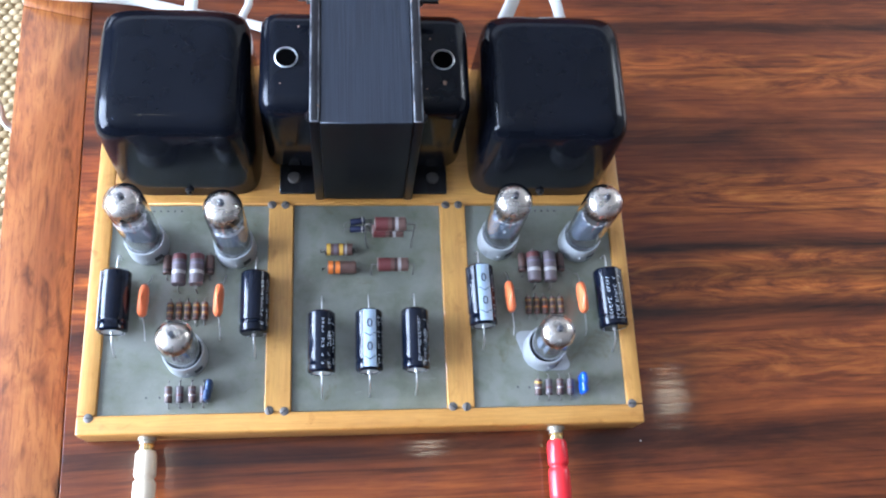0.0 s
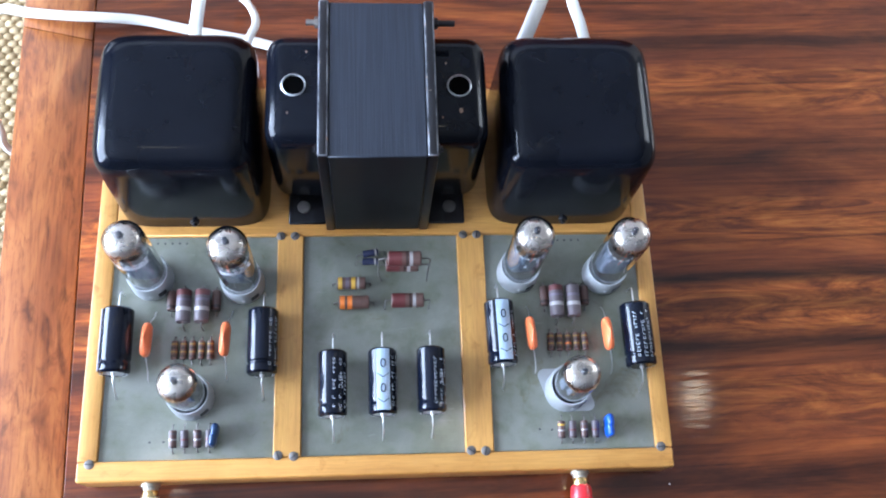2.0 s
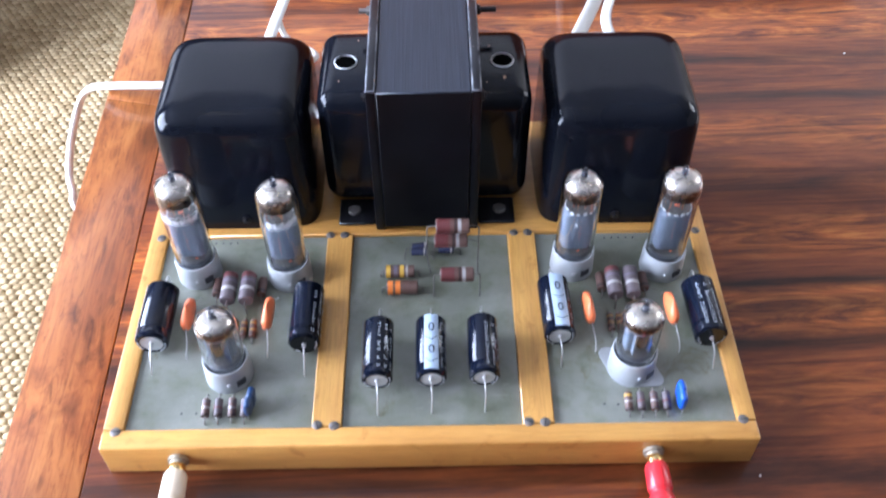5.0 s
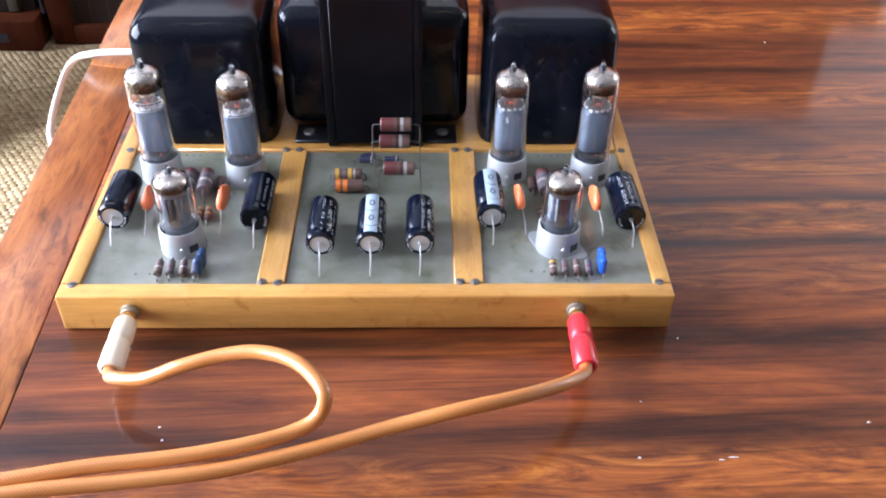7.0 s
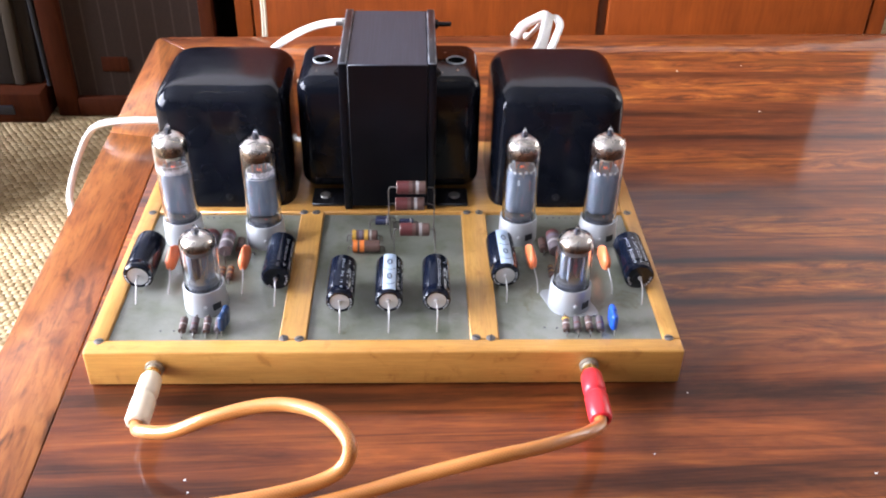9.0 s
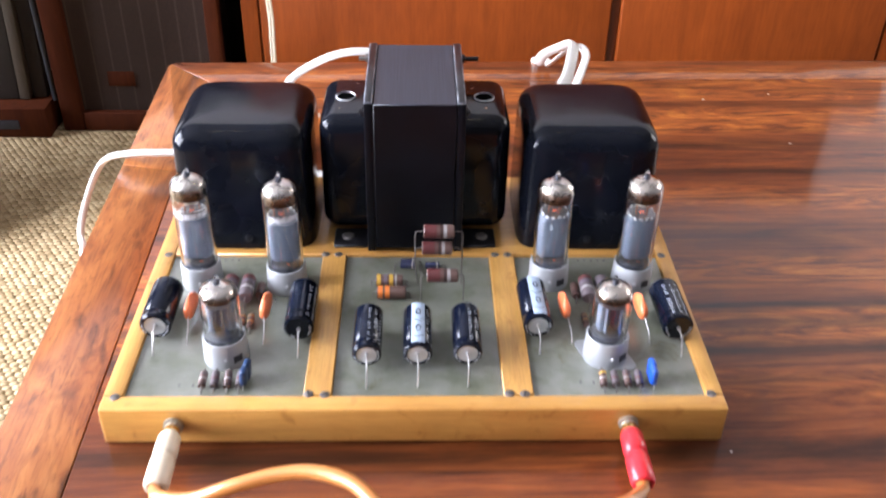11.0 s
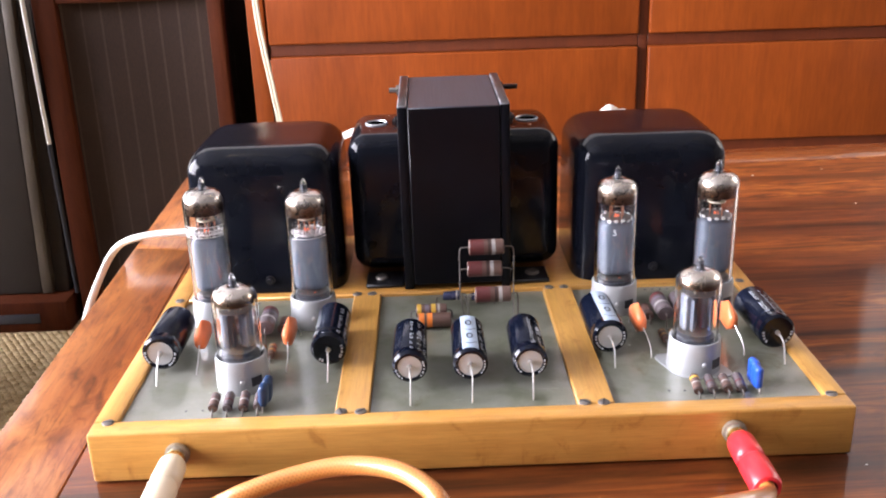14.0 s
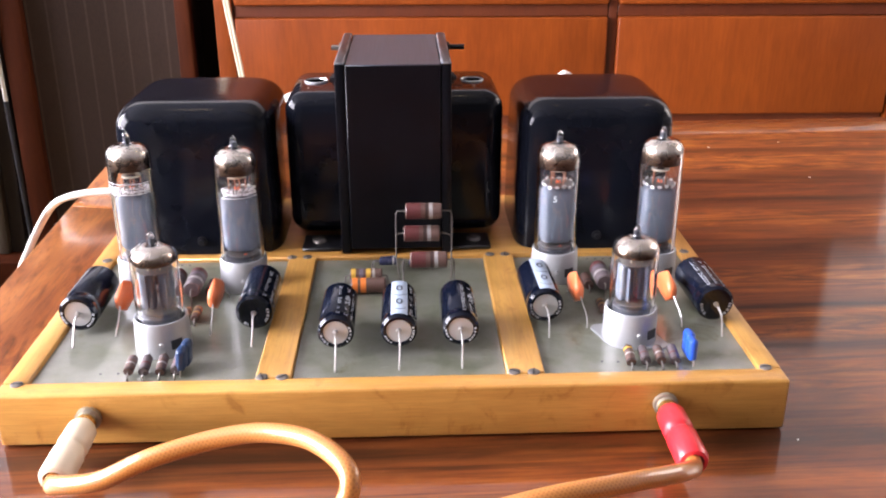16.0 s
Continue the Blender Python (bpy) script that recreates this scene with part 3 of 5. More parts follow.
def desk():
    d = thing("desk", DESK, "lacquered rosewood desk with black-streaked grain and a lighter edge band", "desk")
    tw, td, th, bw, c = 1.35, 1.12, 0.024, 0.0455, 0.007
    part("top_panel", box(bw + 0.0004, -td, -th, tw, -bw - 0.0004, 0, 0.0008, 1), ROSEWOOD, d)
    part("edge_band", mitred(th, [(0, -0.197), (bw, -0.2085), (bw, -bw - 0.0002), (0.003, -0.003), (0.0008, -0.006), (0, -0.011)], 0.0009), ROSE_BAND, d, "orange-brown edge plank mitred at the corner")
    part("edge_band", mitred(th, [(0, -0.1973), (bw, -0.2088), (bw, -td), (0, -td)], 0.0009), ROSE_BAND, d, "mottled orange-brown edge plank")
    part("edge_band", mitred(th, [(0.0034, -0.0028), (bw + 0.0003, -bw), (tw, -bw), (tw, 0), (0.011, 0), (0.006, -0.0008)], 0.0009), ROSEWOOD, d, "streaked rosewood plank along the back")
    part("apron", box(0.05, -td + 0.05, -0.10, 0.07, -0.05, -th - 0.0005, 0.002), WALNUT, d)
    part("apron", box(0.07, -0.07, -0.10, tw - 0.07, -0.05, -th - 0.0005, 0.002), WALNUT, d)
    for x in (0.045, tw - 0.095):
        for y in (-0.095, -td + 0.045):
            part("leg", box(x, y, FLOOR, x + 0.05, y + 0.05, -th - 0.0005, 0.004), WALNUT, d)


desk()


def cabinet():
    c = thing("drawer_cabinet", pose(0.0, 1.6, 0, 0, 0, -1.0), "tall orange teak chest with two columns of wide drawers", "cabinet")
    x0, x1, xu, zm, ztop, dep = -0.379, 1.060, 0.965, 0.600, 0.840, 0.31
    part("carcass", box(x0 + 0.001, 0.016, FLOOR, x1 - 0.001, dep, zm - 0.022), TEAK_DARK, c, "dark teak carcass")
    part("side_stile", box(x0, 0.0, FLOOR, x0 + 0.036, 0.0158, zm - 0.022, 0.002), TEAK, c)
    part("side_stile", box(x1 - 0.036, 0.0, FLOOR, x1, 0.0158, zm - 0.022, 0.002), TEAK, c)
    part("centre_stile", box(0.421, 0.008, FLOOR, 0.439, 0.0158, zm - 0.022, 0.001), TEAK_DARK, c)
    part("top_board", box(x0 - 0.004, -0.006, zm - 0.0215, x1 + 0.004, dep, zm, 0.004), TEAK, c)
    part("upper_case", box(x0, 0.004, zm + 0.0003, xu, dep, ztop, 0.004), TEAK, c)
    for a, b in ((x0 + 0.041, 0.4195), (0.4405, x1 - 0.041)):
        for z, z1 in ((-0.640, -0.529), (-0.504, -0.301), (-0.275, -0.0715), (-0.0465, 0.157), (0.182, 0.385), (0.410, 0.572)):
            part("drawer_front", box(a, -0.006, z, b, 0.0155, z1, 0.0045, 3), TEAK, c)
        for z, z1 in ((-0.5285, -0.5045), (-0.3005, -0.2755), (-0.0710, -0.0470), (0.1575, 0.1815), (0.3855, 0.4095)):
            part("drawer_rail", box(a, 0.008, z, b, 0.0158, z1, 0.001, 1), TEAK_DARK, c)


cabinet()

# ---- the amplifier ----
ZT = 0.0245
ZB = 0.0222
amp = thing("amplifier_chassis", pose(0, 0, 0), "shallow varnished pine amplifier chassis with three inset circuit boards", "amplifier")
part("front_rail", box(-0.1645, -0.0015, 0.0008, 0.1645, 0.0095, ZT, 0.0013, 3), MAPLE_X, amp)
part("side_rail", box(-0.1645, 0.0096, 0.0008, -0.154, 0.238, ZT, 0.0010, 2), MAPLE_Y, amp)
part("side_rail", box(0.155, 0.0096, 0.0008, 0.1645, 0.238, ZT, 0.0010, 2), MAPLE_Y, amp)
part("divider", box(-0.0598, 0.0096, 0.004, -0.0446, 0.1389, ZT, 0.0006, 1), MAPLE_Y, amp)
part("divider", box(0.0466, 0.0096, 0.004, 0.0628, 0.1389, ZT, 0.0006, 1), MAPLE_Y, amp)
part("back_panel", box(-0.1539, 0.139, 0.002, 0.1549, 0.238, ZT - 0.0002, 0.0008, 1), MAPLE_X, amp)
for bx0, bx1 in ((-0.1538, -0.06), (-0.0444, 0.0464), (0.063, 0.1548)):
    part("circuit_board", box(bx0, 0.0098, ZB - 0.0016, bx1, 0.1388, ZB), BOARD, amp, "grey-green glass-fibre circuit board")


def screw_mesh(r):
    return lathe([(0, 0), (r, 0), (r * 0.97, 0.0005), (r * 0.8, 0.0008), (0, 0.0009)], 14)


def slot_bm(r):
    return box(-r * 0.85, -0.00024, 0.0006, r * 0.85, 0.00024, 0.00106)


for k, (sx, sy) in enumerate([(-0.1578, 0.0082), (-0.0570, 0.0104), (-0.0484, 0.0098), (0.0497, 0.0104), (0.0579, 0.0100), (0.1577, 0.0098),
                              (-0.0580, 0.1386), (-0.0498, 0.1386), (0.0504, 0.1386), (0.0586, 0.1386), (-0.1578, 0.1380), (0.1582, 0.1380)]):
    s = part("screw", screw_mesh(0.0027), SCREW, amp)
    s.location, s.rotation_euler = (sx, sy, ZT - 0.0003), (0, 0, k * 1.9)
    part("slot", slot_bm(0.0027), INK_DARK, s)


def holes(points, r=0.0006):
    for x, y in points:
        p = part("solder_hole", lathe([(r, 0), (r, 0.00025), (0, 0.00025)], 8), INK_DARK, amp)
        p.location = (x, y, ZB - 0.0001)


holes([(-0.134 + 0.0042 * k, 0.1352) for k in range(6)] + [(0.104 + 0.0042 * k, 0.1352) for k in range(5)] + [(-0.127, 0.0195), (-0.1195, 0.0195), (0.0895, 0.0215), (0.0965, 0.021)])


# ---- transformers ----
def cover_box(w, d, h, power, top_r):
    """A drawn steel can: bowed sides, round corners and a soft top rim."""
    bm = bmesh.new()
    n = 72
    sp = lambda a: math.copysign(abs(a) ** (2 / power), a)
    outline = [(sp(math.cos(2 * math.pi * k / n)), sp(math.sin(2 * math.pi * k / n))) for k in range(n)]
    levels = [(0.0, 0.0), (0.0006, h * 0.5), (0.0012, h - top_r)]
    levels += [(0.0012 + top_r * (1 - math.cos(a)), h - top_r + top_r * math.sin(a)) for a in np.linspace(0.2, math.pi / 2, 8)]
    levels += [(w * 0.32, h + 0.0004)]
    rings = [[bm.verts.new((x * (w / 2 - i), y * (d / 2 - i), z)) for x, y in outline] for i, z in levels]
    for p, q in zip(rings, rings[1:]):
        for k in range(n):
            bm.faces.new((p[k], p[(k + 1) % n], q[(k + 1) % n], q[k]))
    bm.faces.new(rings[-1])
    bm.faces.new(rings[0])
    return bm


def output_transformer(x, y, turn):
    t = thing("output_transformer", pose(x, y, ZT, 0, 0, turn), "square output transformer under a glossy black rounded steel cover", "transformer", "output transformers")
    part("cover", cover_box(0.087, 0.0865, 0.0825, 6.5, 0.0140), BLACK_PAINT, t)
    b = part("bolt", lathe([(0, 0), (0.0026, 0), (0.0026, 0.0012), (0.0014, 0.0014), (0.0014, 0.003), (0, 0.003)], 12), BLACK_WORN, t)
    b.matrix_local = pose(0.001, -0.0430, 0.008, 90)
    part("cable_grommet", lathe([(0, 0), (0.005, 0), (0.005, 0.003), (0.003, 0.004), (0, 0.004)], 14, pose(0, 0.0428, 0.012, -90)), BLACK_WORN, t)
    return t


output_transformer(-0.1082, 0.1882, 0)
output_transformer(0.1092, 0.1882, 0)


CHIPS = {-1: [(-0.0375, 0.0265, 0.0006), (-0.0470, -0.0100, 0.0005)], 1: [(0.0445, -0.0085, 0.0012), (0.0372, 0.0200, 0.0006), (0.0345, -0.0125, 0.0005)]}


def power_transformer():
    t = thing("power_transformer", pose(-0.0010, 0.186, ZT), "tall black power transformer with laminated core and pressed end bells", "transformer")
    hx, fw, y0, y1, h = 0.0247, 0.0053, -0.0447, 0.0446, 0.1045
    core = part("core", box(-hx, y0, 0.003, hx, y1, h, 0.0006, 1), BLACK_FLAT, t, "black laminated core with fine edge lines and a sheen painted on top")
    # sides stay near-black; the lighter top stands in for reflected light
    core.data.materials.append(LAMS_SHEEN)
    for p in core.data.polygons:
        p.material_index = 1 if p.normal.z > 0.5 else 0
    for s in (-1, 1):
        fl = box(min(s * hx, s * (hx + fw)) + s * 0.0001, y0 + 0.0004, 0.0002, max(s * hx, s * (hx + fw)) + s * 0.0001, y1 + 0.0008, h + 0.0010, 0.0009, 2)
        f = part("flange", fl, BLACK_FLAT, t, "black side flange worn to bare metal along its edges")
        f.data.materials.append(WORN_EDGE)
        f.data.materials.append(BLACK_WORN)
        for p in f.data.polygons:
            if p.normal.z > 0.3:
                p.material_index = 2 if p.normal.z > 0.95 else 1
        # end bell: a drawn cup with rounded rims
        bm = box(0, -0.0265, 0.004, 0.0295, 0.0400, 0.0850)
        out = [e for e in bm.edges if max(v.co.x for v in e.verts) > 0.01]
        bmesh.ops.bevel(bm, geom=out, offset=0.0105, segments=6, profile=0.5, affect="EDGES")
        for v in bm.verts:
            v.co.x = s * (v.co.x + hx + fw + 0.0002)
        bell = part("end_bell", bm, BLACK_PAINT, t, "glossy black pressed end bell")
        g = part("grommet_ring", lathe([(0.0055, -0.001), (0.0064, -0.0008), (0.0067, 0.0004), (0.0061, 0.0008), (0.0055, -0.001)], 24), ALU, bell)
        g.location = (s * 0.0440, 0.0062, 0.0852)
        hole = part("wire_hole", lathe([(0.0054, 0), (0.0054, 0.0003), (0, 0.0003)], 20), VOID, bell)
        hole.location = (s * 0.0440, 0.0062, 0.0850)
        for cx, cy, cr in CHIPS[s]:
            chip = part("paint_chip", lathe([(0, 0), (1, 0), (0.8, 0.5), (0, 0.6)], 7), RUST, bell, "bare rusty chip in the paint")
            chip.matrix_local = Matrix.Translation((cx, cy, 0.08495)) @ Matrix.Diagonal((cr, cr * 1.5, 0.0002, 1))
        for fy in (-0.0300, 0.0300):
            tab = box(min(s * 0.0306, s * 0.0525), fy - 0.0105, 0.0001, max(s * 0.0306, s * 0.0525), fy + 0.0105, 0.0022, 0.0008, 1)
            tb = part("foot_tab", tab, BLACK_WORN, t)
            sc = part("foot_screw", lathe([(0, 0), (0.004, 0), (0.004, 0.0006), (0.0033, 0.0015), (0, 0.0020)], 16), SCREW, tb)
            sc.location = (s * 0.0435, fy, 0.0022)
        for by, bz, long in ((-0.036, h - 0.009, 0.0014), (0.036, h - 0.006, 0.009 if s > 0 else 0.0045)):
            head = min(0.0022, long)
            n = part("core_bolt", lathe([(0, 0), (0.0030, 0), (0.0030, head), (0.0016, head + 0.0002), (0.0016, head + long), (0, head + long)], 6 if s < 0 else 12), BLACK_WORN if s > 0 or by < 0 else SCREW, t)
            n.matrix_local = Matrix.Translation((s * (hx + fw + 0.0002), by, bz)) @ pose(0, 0, 0, 0, 90 * s)


power_transformer()


# ---- valves ----
def valve(x, y, z_tip, tall, lean=0.0, face=0.0):
    name = "power_valve" if tall else "preamp_valve"
    label = "tall glass power valve with silver getter and grey anode" if tall else "short glass preamp valve with silver getter top in a grey socket"
    v = thing(name, pose(x, y, 0.0385, lean, 0, face), label, "vacuum tube", "power valves" if tall else "preamp valves")
    h = z_tip - 0.0385
    r = 0.0108 if tall else 0.0104
    zs = h - 0.0062 - 0.0065
    w = 0.0009
    outer = [(r * 0.93, -0.004), (r, 0.001), (r, zs), (r * 0.97, zs + 0.002), (r * 0.86, zs + 0.0042), (r * 0.62, zs + 0.0058), (r * 0.3, zs + 0.0064),
             (0.0021, zs + 0.0068), (0.0016, zs + 0.0082), (0.0017, zs + 0.0095), (0.0012, zs + 0.0112), (0, h)]
    inner = [(0, zs + 0.0058), (r * 0.3, zs + 0.0056), (r * 0.62 - w * 0.5, zs + 0.0050), (r * 0.86 - w * 0.8, zs + 0.0035), (r * 0.97 - w, zs + 0.0016), (r - w, zs - 0.0004), (r - w, 0.001), (r * 0.93 - w, -0.004), (r * 0.93, -0.004)]
    shell = lathe(outer + inner, 40)
    bmesh.ops.remove_doubles(shell, verts=shell.verts, dist=1e-6)
    env = part("glass_envelope", shell, GLASS, v)
    env.visible_shadow = False
    q = r - w - 0.0002
    dip = 0.0060 if tall else 0.0012
    part("getter", lathe([(q, zs - dip), (q, zs), (q * 0.97, zs + 0.0012), (q * 0.86, zs + 0.0031), (q * 0.62, zs + 0.0045), (q * 0.3, zs + 0.0051), (0.0, zs + 0.0053)], 40), GETTER, v, "silvery getter flash browned at its rim")
    part("tip_seal", lathe([(0.0010, zs + 0.0062), (0.0011, zs + 0.009), (0, zs + 0.0102)], 10), INK_DARK, v, "dark sealed glass tip")
    if tall:
        z0, z1 = 0.0032, 0.0345
        an = box(-0.0085, -0.0060, z0, 0.0085, 0.0060, z1, 0.0046, 4)
        part("anode", an, ANODE, v, "matt grey anode plate")
        for sx in (-1, 1):
            part("anode_fin", box(min(sx * 0.0086, sx * 0.0092), -0.0006, z0 + 0.001, max(sx * 0.0086, sx * 0.0092), 0.0006, z1 - 0.001, 0.0002, 1), ANODE, v)
        for zz in (z0 - 0.0012, z1 + 0.0006):
            part("mica_spacer", lathe([(0, zz), (r * 0.74, zz), (r * 0.74, zz + 0.0003), (0, zz + 0.0004)], 18), MICA, v)
        teeth = bmesh.new()
        for k in range(14):
            a = 2 * math.pi * k / 14
            m = pose(0, 0, 0, 0, 0, math.degrees(a)) @ Matrix.Translation((0.0079, 0, z1 + 0.0004 + 0.0004 * (k % 3)))
            bmesh.ops.create_cube(teeth, size=1.0, matrix=m @ Matrix.Diagonal((0.0004, 0.0019, 0.0012 + 0.0005 * (k % 2), 1)))
        part("mica_teeth", teeth, MICA_EDGE, v, "ragged pale rim of the mica spacer")
        for a in (0.4, 2.0, 3.6, 5.2):
            part("support_rod", sweep([(0.0042 * math.cos(a), 0.0042 * math.sin(a), z1), (0.0042 * math.cos(a), 0.0042 * math.sin(a), z1 + 0.008)], 0.00034, segs=6, steps=1), COPPER, v)
        part("getter_holder", lathe([(0.0030, z1 + 0.0078), (0.0046, z1 + 0.0078), (0.0046, z1 + 0.0086), (0.0030, z1 + 0.0086)], 16), NICKEL, v)
        part("heater_top", sweep([(-0.0012, -0.001, z1 + 0.0006), (-0.0009, -0.0012, z1 + 0.0030), (-0.0003, -0.001, z1 + 0.0012), (0.0006, -0.0012, z1 + 0.0026), (0.0011, -0.001, z1 + 0.0008)], 0.00016, segs=6), HEATER, v, "red glowing heater loop")
        part("heater_leads", sweep([(-0.0042, -0.004, 0.0022), (-0.001, -0.0046, 0.0006), (0.0018, -0.004, 0.0024), (0.0044, -0.0042, 0.0008)], 0.00025, segs=6), HEATER, v, "faintly glowing heater lead")
    else:
        z0, z1 = 0.004, h - 0.0185
        for sx in (-1, 1):
            part("anode", box(min(sx * 0.0008, sx * 0.0072), -0.0032, z0, max(sx * 0.0008, sx * 0.0072), 0.0032, z1, 0.0016, 3), ANODE, v, "dark grey twin anode")
            part("anode_fin", box(sx * 0.004 - 0.0003, -0.0062, z0 + 0.001, sx * 0.004 + 0.0003, 0.0062, z1 - 0.001), ANODE, v)
        for zz in (z0 - 0.0012, z1 + 0.0006):
            part("mica_spacer", lathe([(0, zz), (r * 0.74, zz), (r * 0.74, zz + 0.0003), (0, zz + 0.0004)], 18), MICA, v)
        for a in (0.7, 2.3, 3.9, 5.5):
            part("support_rod", sweep([(0.0035 * math.cos(a), 0.0035 * math.sin(a), z1), (0.0035 * math.cos(a), 0.0035 * math.sin(a), z1 + 0.005)], 0.0004, segs=6, steps=1), NICKEL, v)
    for k in range(9):
        a = 2 * math.pi * (k + 0.5) / 10
        part("pin", sweep([(0.0058 * math.cos(a), 0.0058 * math.sin(a), -0.008), (0.0052 * math.cos(a), 0.0052 * math.sin(a), 0.0022)], 0.0005, segs=6, steps=1), STEEL, v)
    part("button_base", lathe([(0, -0.0045), (r * 0.82, -0.0045), (r * 0.82, 0.0012), (r * 0.6, 0.0020), (0, 0.0022)], 24), INK_DARK, v, "dark stem of the valve")
    return v


def valve_print(v, r, z, h, a0, a1, lines, seed):
    """Rubbed white print round the glass: letter-like strokes between two rules."""
    rnd = random.Random(seed)
    turn = pose(0, 0, 0, 90)
    bm = bmesh.new()
    a = a0
    while a < a1:
        w = rnd.uniform(2.0, 5.5)
        lo, hi = -h / 2 + rnd.uniform(0, h * 0.15), h / 2 - rnd.uniform(0, h * 0.3)
        wrapped_patch(r, a, a + w * 0.45, lo, hi, 0.0001, 1, bm)
        if rnd.random() < 0.75:
            wrapped_patch(r, a, a + w, hi - h * 0.22, hi, 0.0001, 2, bm)
        if rnd.random() < 0.75:
            wrapped_patch(r, a, a + w, lo, lo + h * 0.25, 0.0001, 2, bm)
        a += w + rnd.uniform(0.3, 1.6)
    p = part("printed_band", bm, INK_GLASS, v, "rubbed white print on the glass")
    p.matrix_local = Matrix.Translation((0, 0, z)) @ turn
    for k in range(lines):
        p = part("printed_line", wrapped_patch(r, a0 - 6, a1 + 6, -0.00016, 0.00016, 0.0001, 10), INK_GLASS, v)
        p.matrix_local = Matrix.Translation((0, 0, z + (h * 0.5 + 0.0009) * (1 if k % 2 else -1))) @ turn


def socket(x, y, turn, flange=False):
    s = thing("valve_socket", pose(x, y, ZB, 0, 0, turn), "light grey round valve socket soldered to the board", "valve socket", "valve sockets")
    part("skirt", lathe([(0.0122, 0), (0.0124, 0.0008), (0.0118, 0.0158), (0.0115, 0.0164), (0.0110, 0.0164), (0.0107, 0.0158), (0.0107, 0.0095), (0, 0.0095)], 40), CERAMIC, s)
    part("contact_well", lathe([(0.01065, 0.0152), (0.01060, 0.0098), (0, 0.0098)], 32), INK_DARK, s, "dark inside of the socket")
    w = part("side_window", box(-0.0026, -0.0003, -0.0022, 0.0026, 0.0003, 0.0022), INK_DARK, s)
    w.matrix_local = pose(0, 0, 0, 0, 0, 0) @ Matrix.Translation((0, -0.01205, 0.0062))
    rv = part("rivet", lathe([(0, 0), (0.0012, 0), (0.0009, 0.0006), (0, 0.0008)], 10), ALU, s)
    rv.matrix_local = pose(0, 0, 0, 0, 0, -32) @ Matrix.Translation((0, -0.0121, 0.0068)) @ pose(0, 0, 0, 90)
    if flange:
        bm = bmesh.new()
        outline = [(0.0128 * math.cos(a), 0.0128 * math.sin(a)) for a in np.linspace(radians(40), radians(140), 9)]
        outline += [(-0.0172, 0.0030), (-0.0185, 0.0012), (-0.0185, -0.0012), (-0.0172, -0.0030)]
        outline += [(0.0128 * math.cos(a), 0.0128 * math.sin(a)) for a in np.linspace(radians(220), radians(320), 9)]
        outline += [(0.0172, -0.0030), (0.0185, -0.0012), (0.0185, 0.0012), (0.0172, 0.0030)]
        lo = [bm.verts.new((a, b, 0.0001)) for a, b in outline]
        hi = [bm.verts.new((a, b, 0.0009)) for a, b in outline]
        bm.faces.new(lo), bm.faces.new(hi)
        for k in range(len(lo)):
            j = (k + 1) % len(lo)
            bm.faces.new((lo[k], lo[j], hi[j], hi[k]))
        f = part("saddle", bm, CERAMIC, s, "grey mounting saddle")
        f.matrix_local = pose(0, 0, 0, 0, 0, -75)


TALL = [(-0.1312, 0.1125, 0.1040), (-0.0790, 0.1095, 0.1022), (0.0820, 0.1140, 0.1015), (0.1335, 0.1125, 0.1034)]
SHORT = [(-0.1052, 0.0432, 0.0786), (0.1062, 0.0436, 0.0784)]
tall_valves = [valve(x, y, z, True) for x, y, z in TALL]
for x, y, z in SHORT:
    valve(x, y, z, False, 0, 8)
for x, y, z in TALL:
    socket(x, y, 38 if x < 0 else 30)
socket(SHORT[0][0], SHORT[0][1], 42)
socket(SHORT[1][0], SHORT[1][1], 40, True)
valve_print(tall_valves[0], 0.0108, 0.0385, 0.0036, -62, 58, 2, 3)
valve_print(tall_valves[1], 0.0108, 0.0375, 0.0046, -30, 62, 1, 8)
lettering("5", 0.0045, INK_WHITE, Matrix.Translation((-0.0028, -0.01095, 0.0300)) @ pose(0, 0, 0, 90, 0, -15), "printed_digit", tall_valves[2])


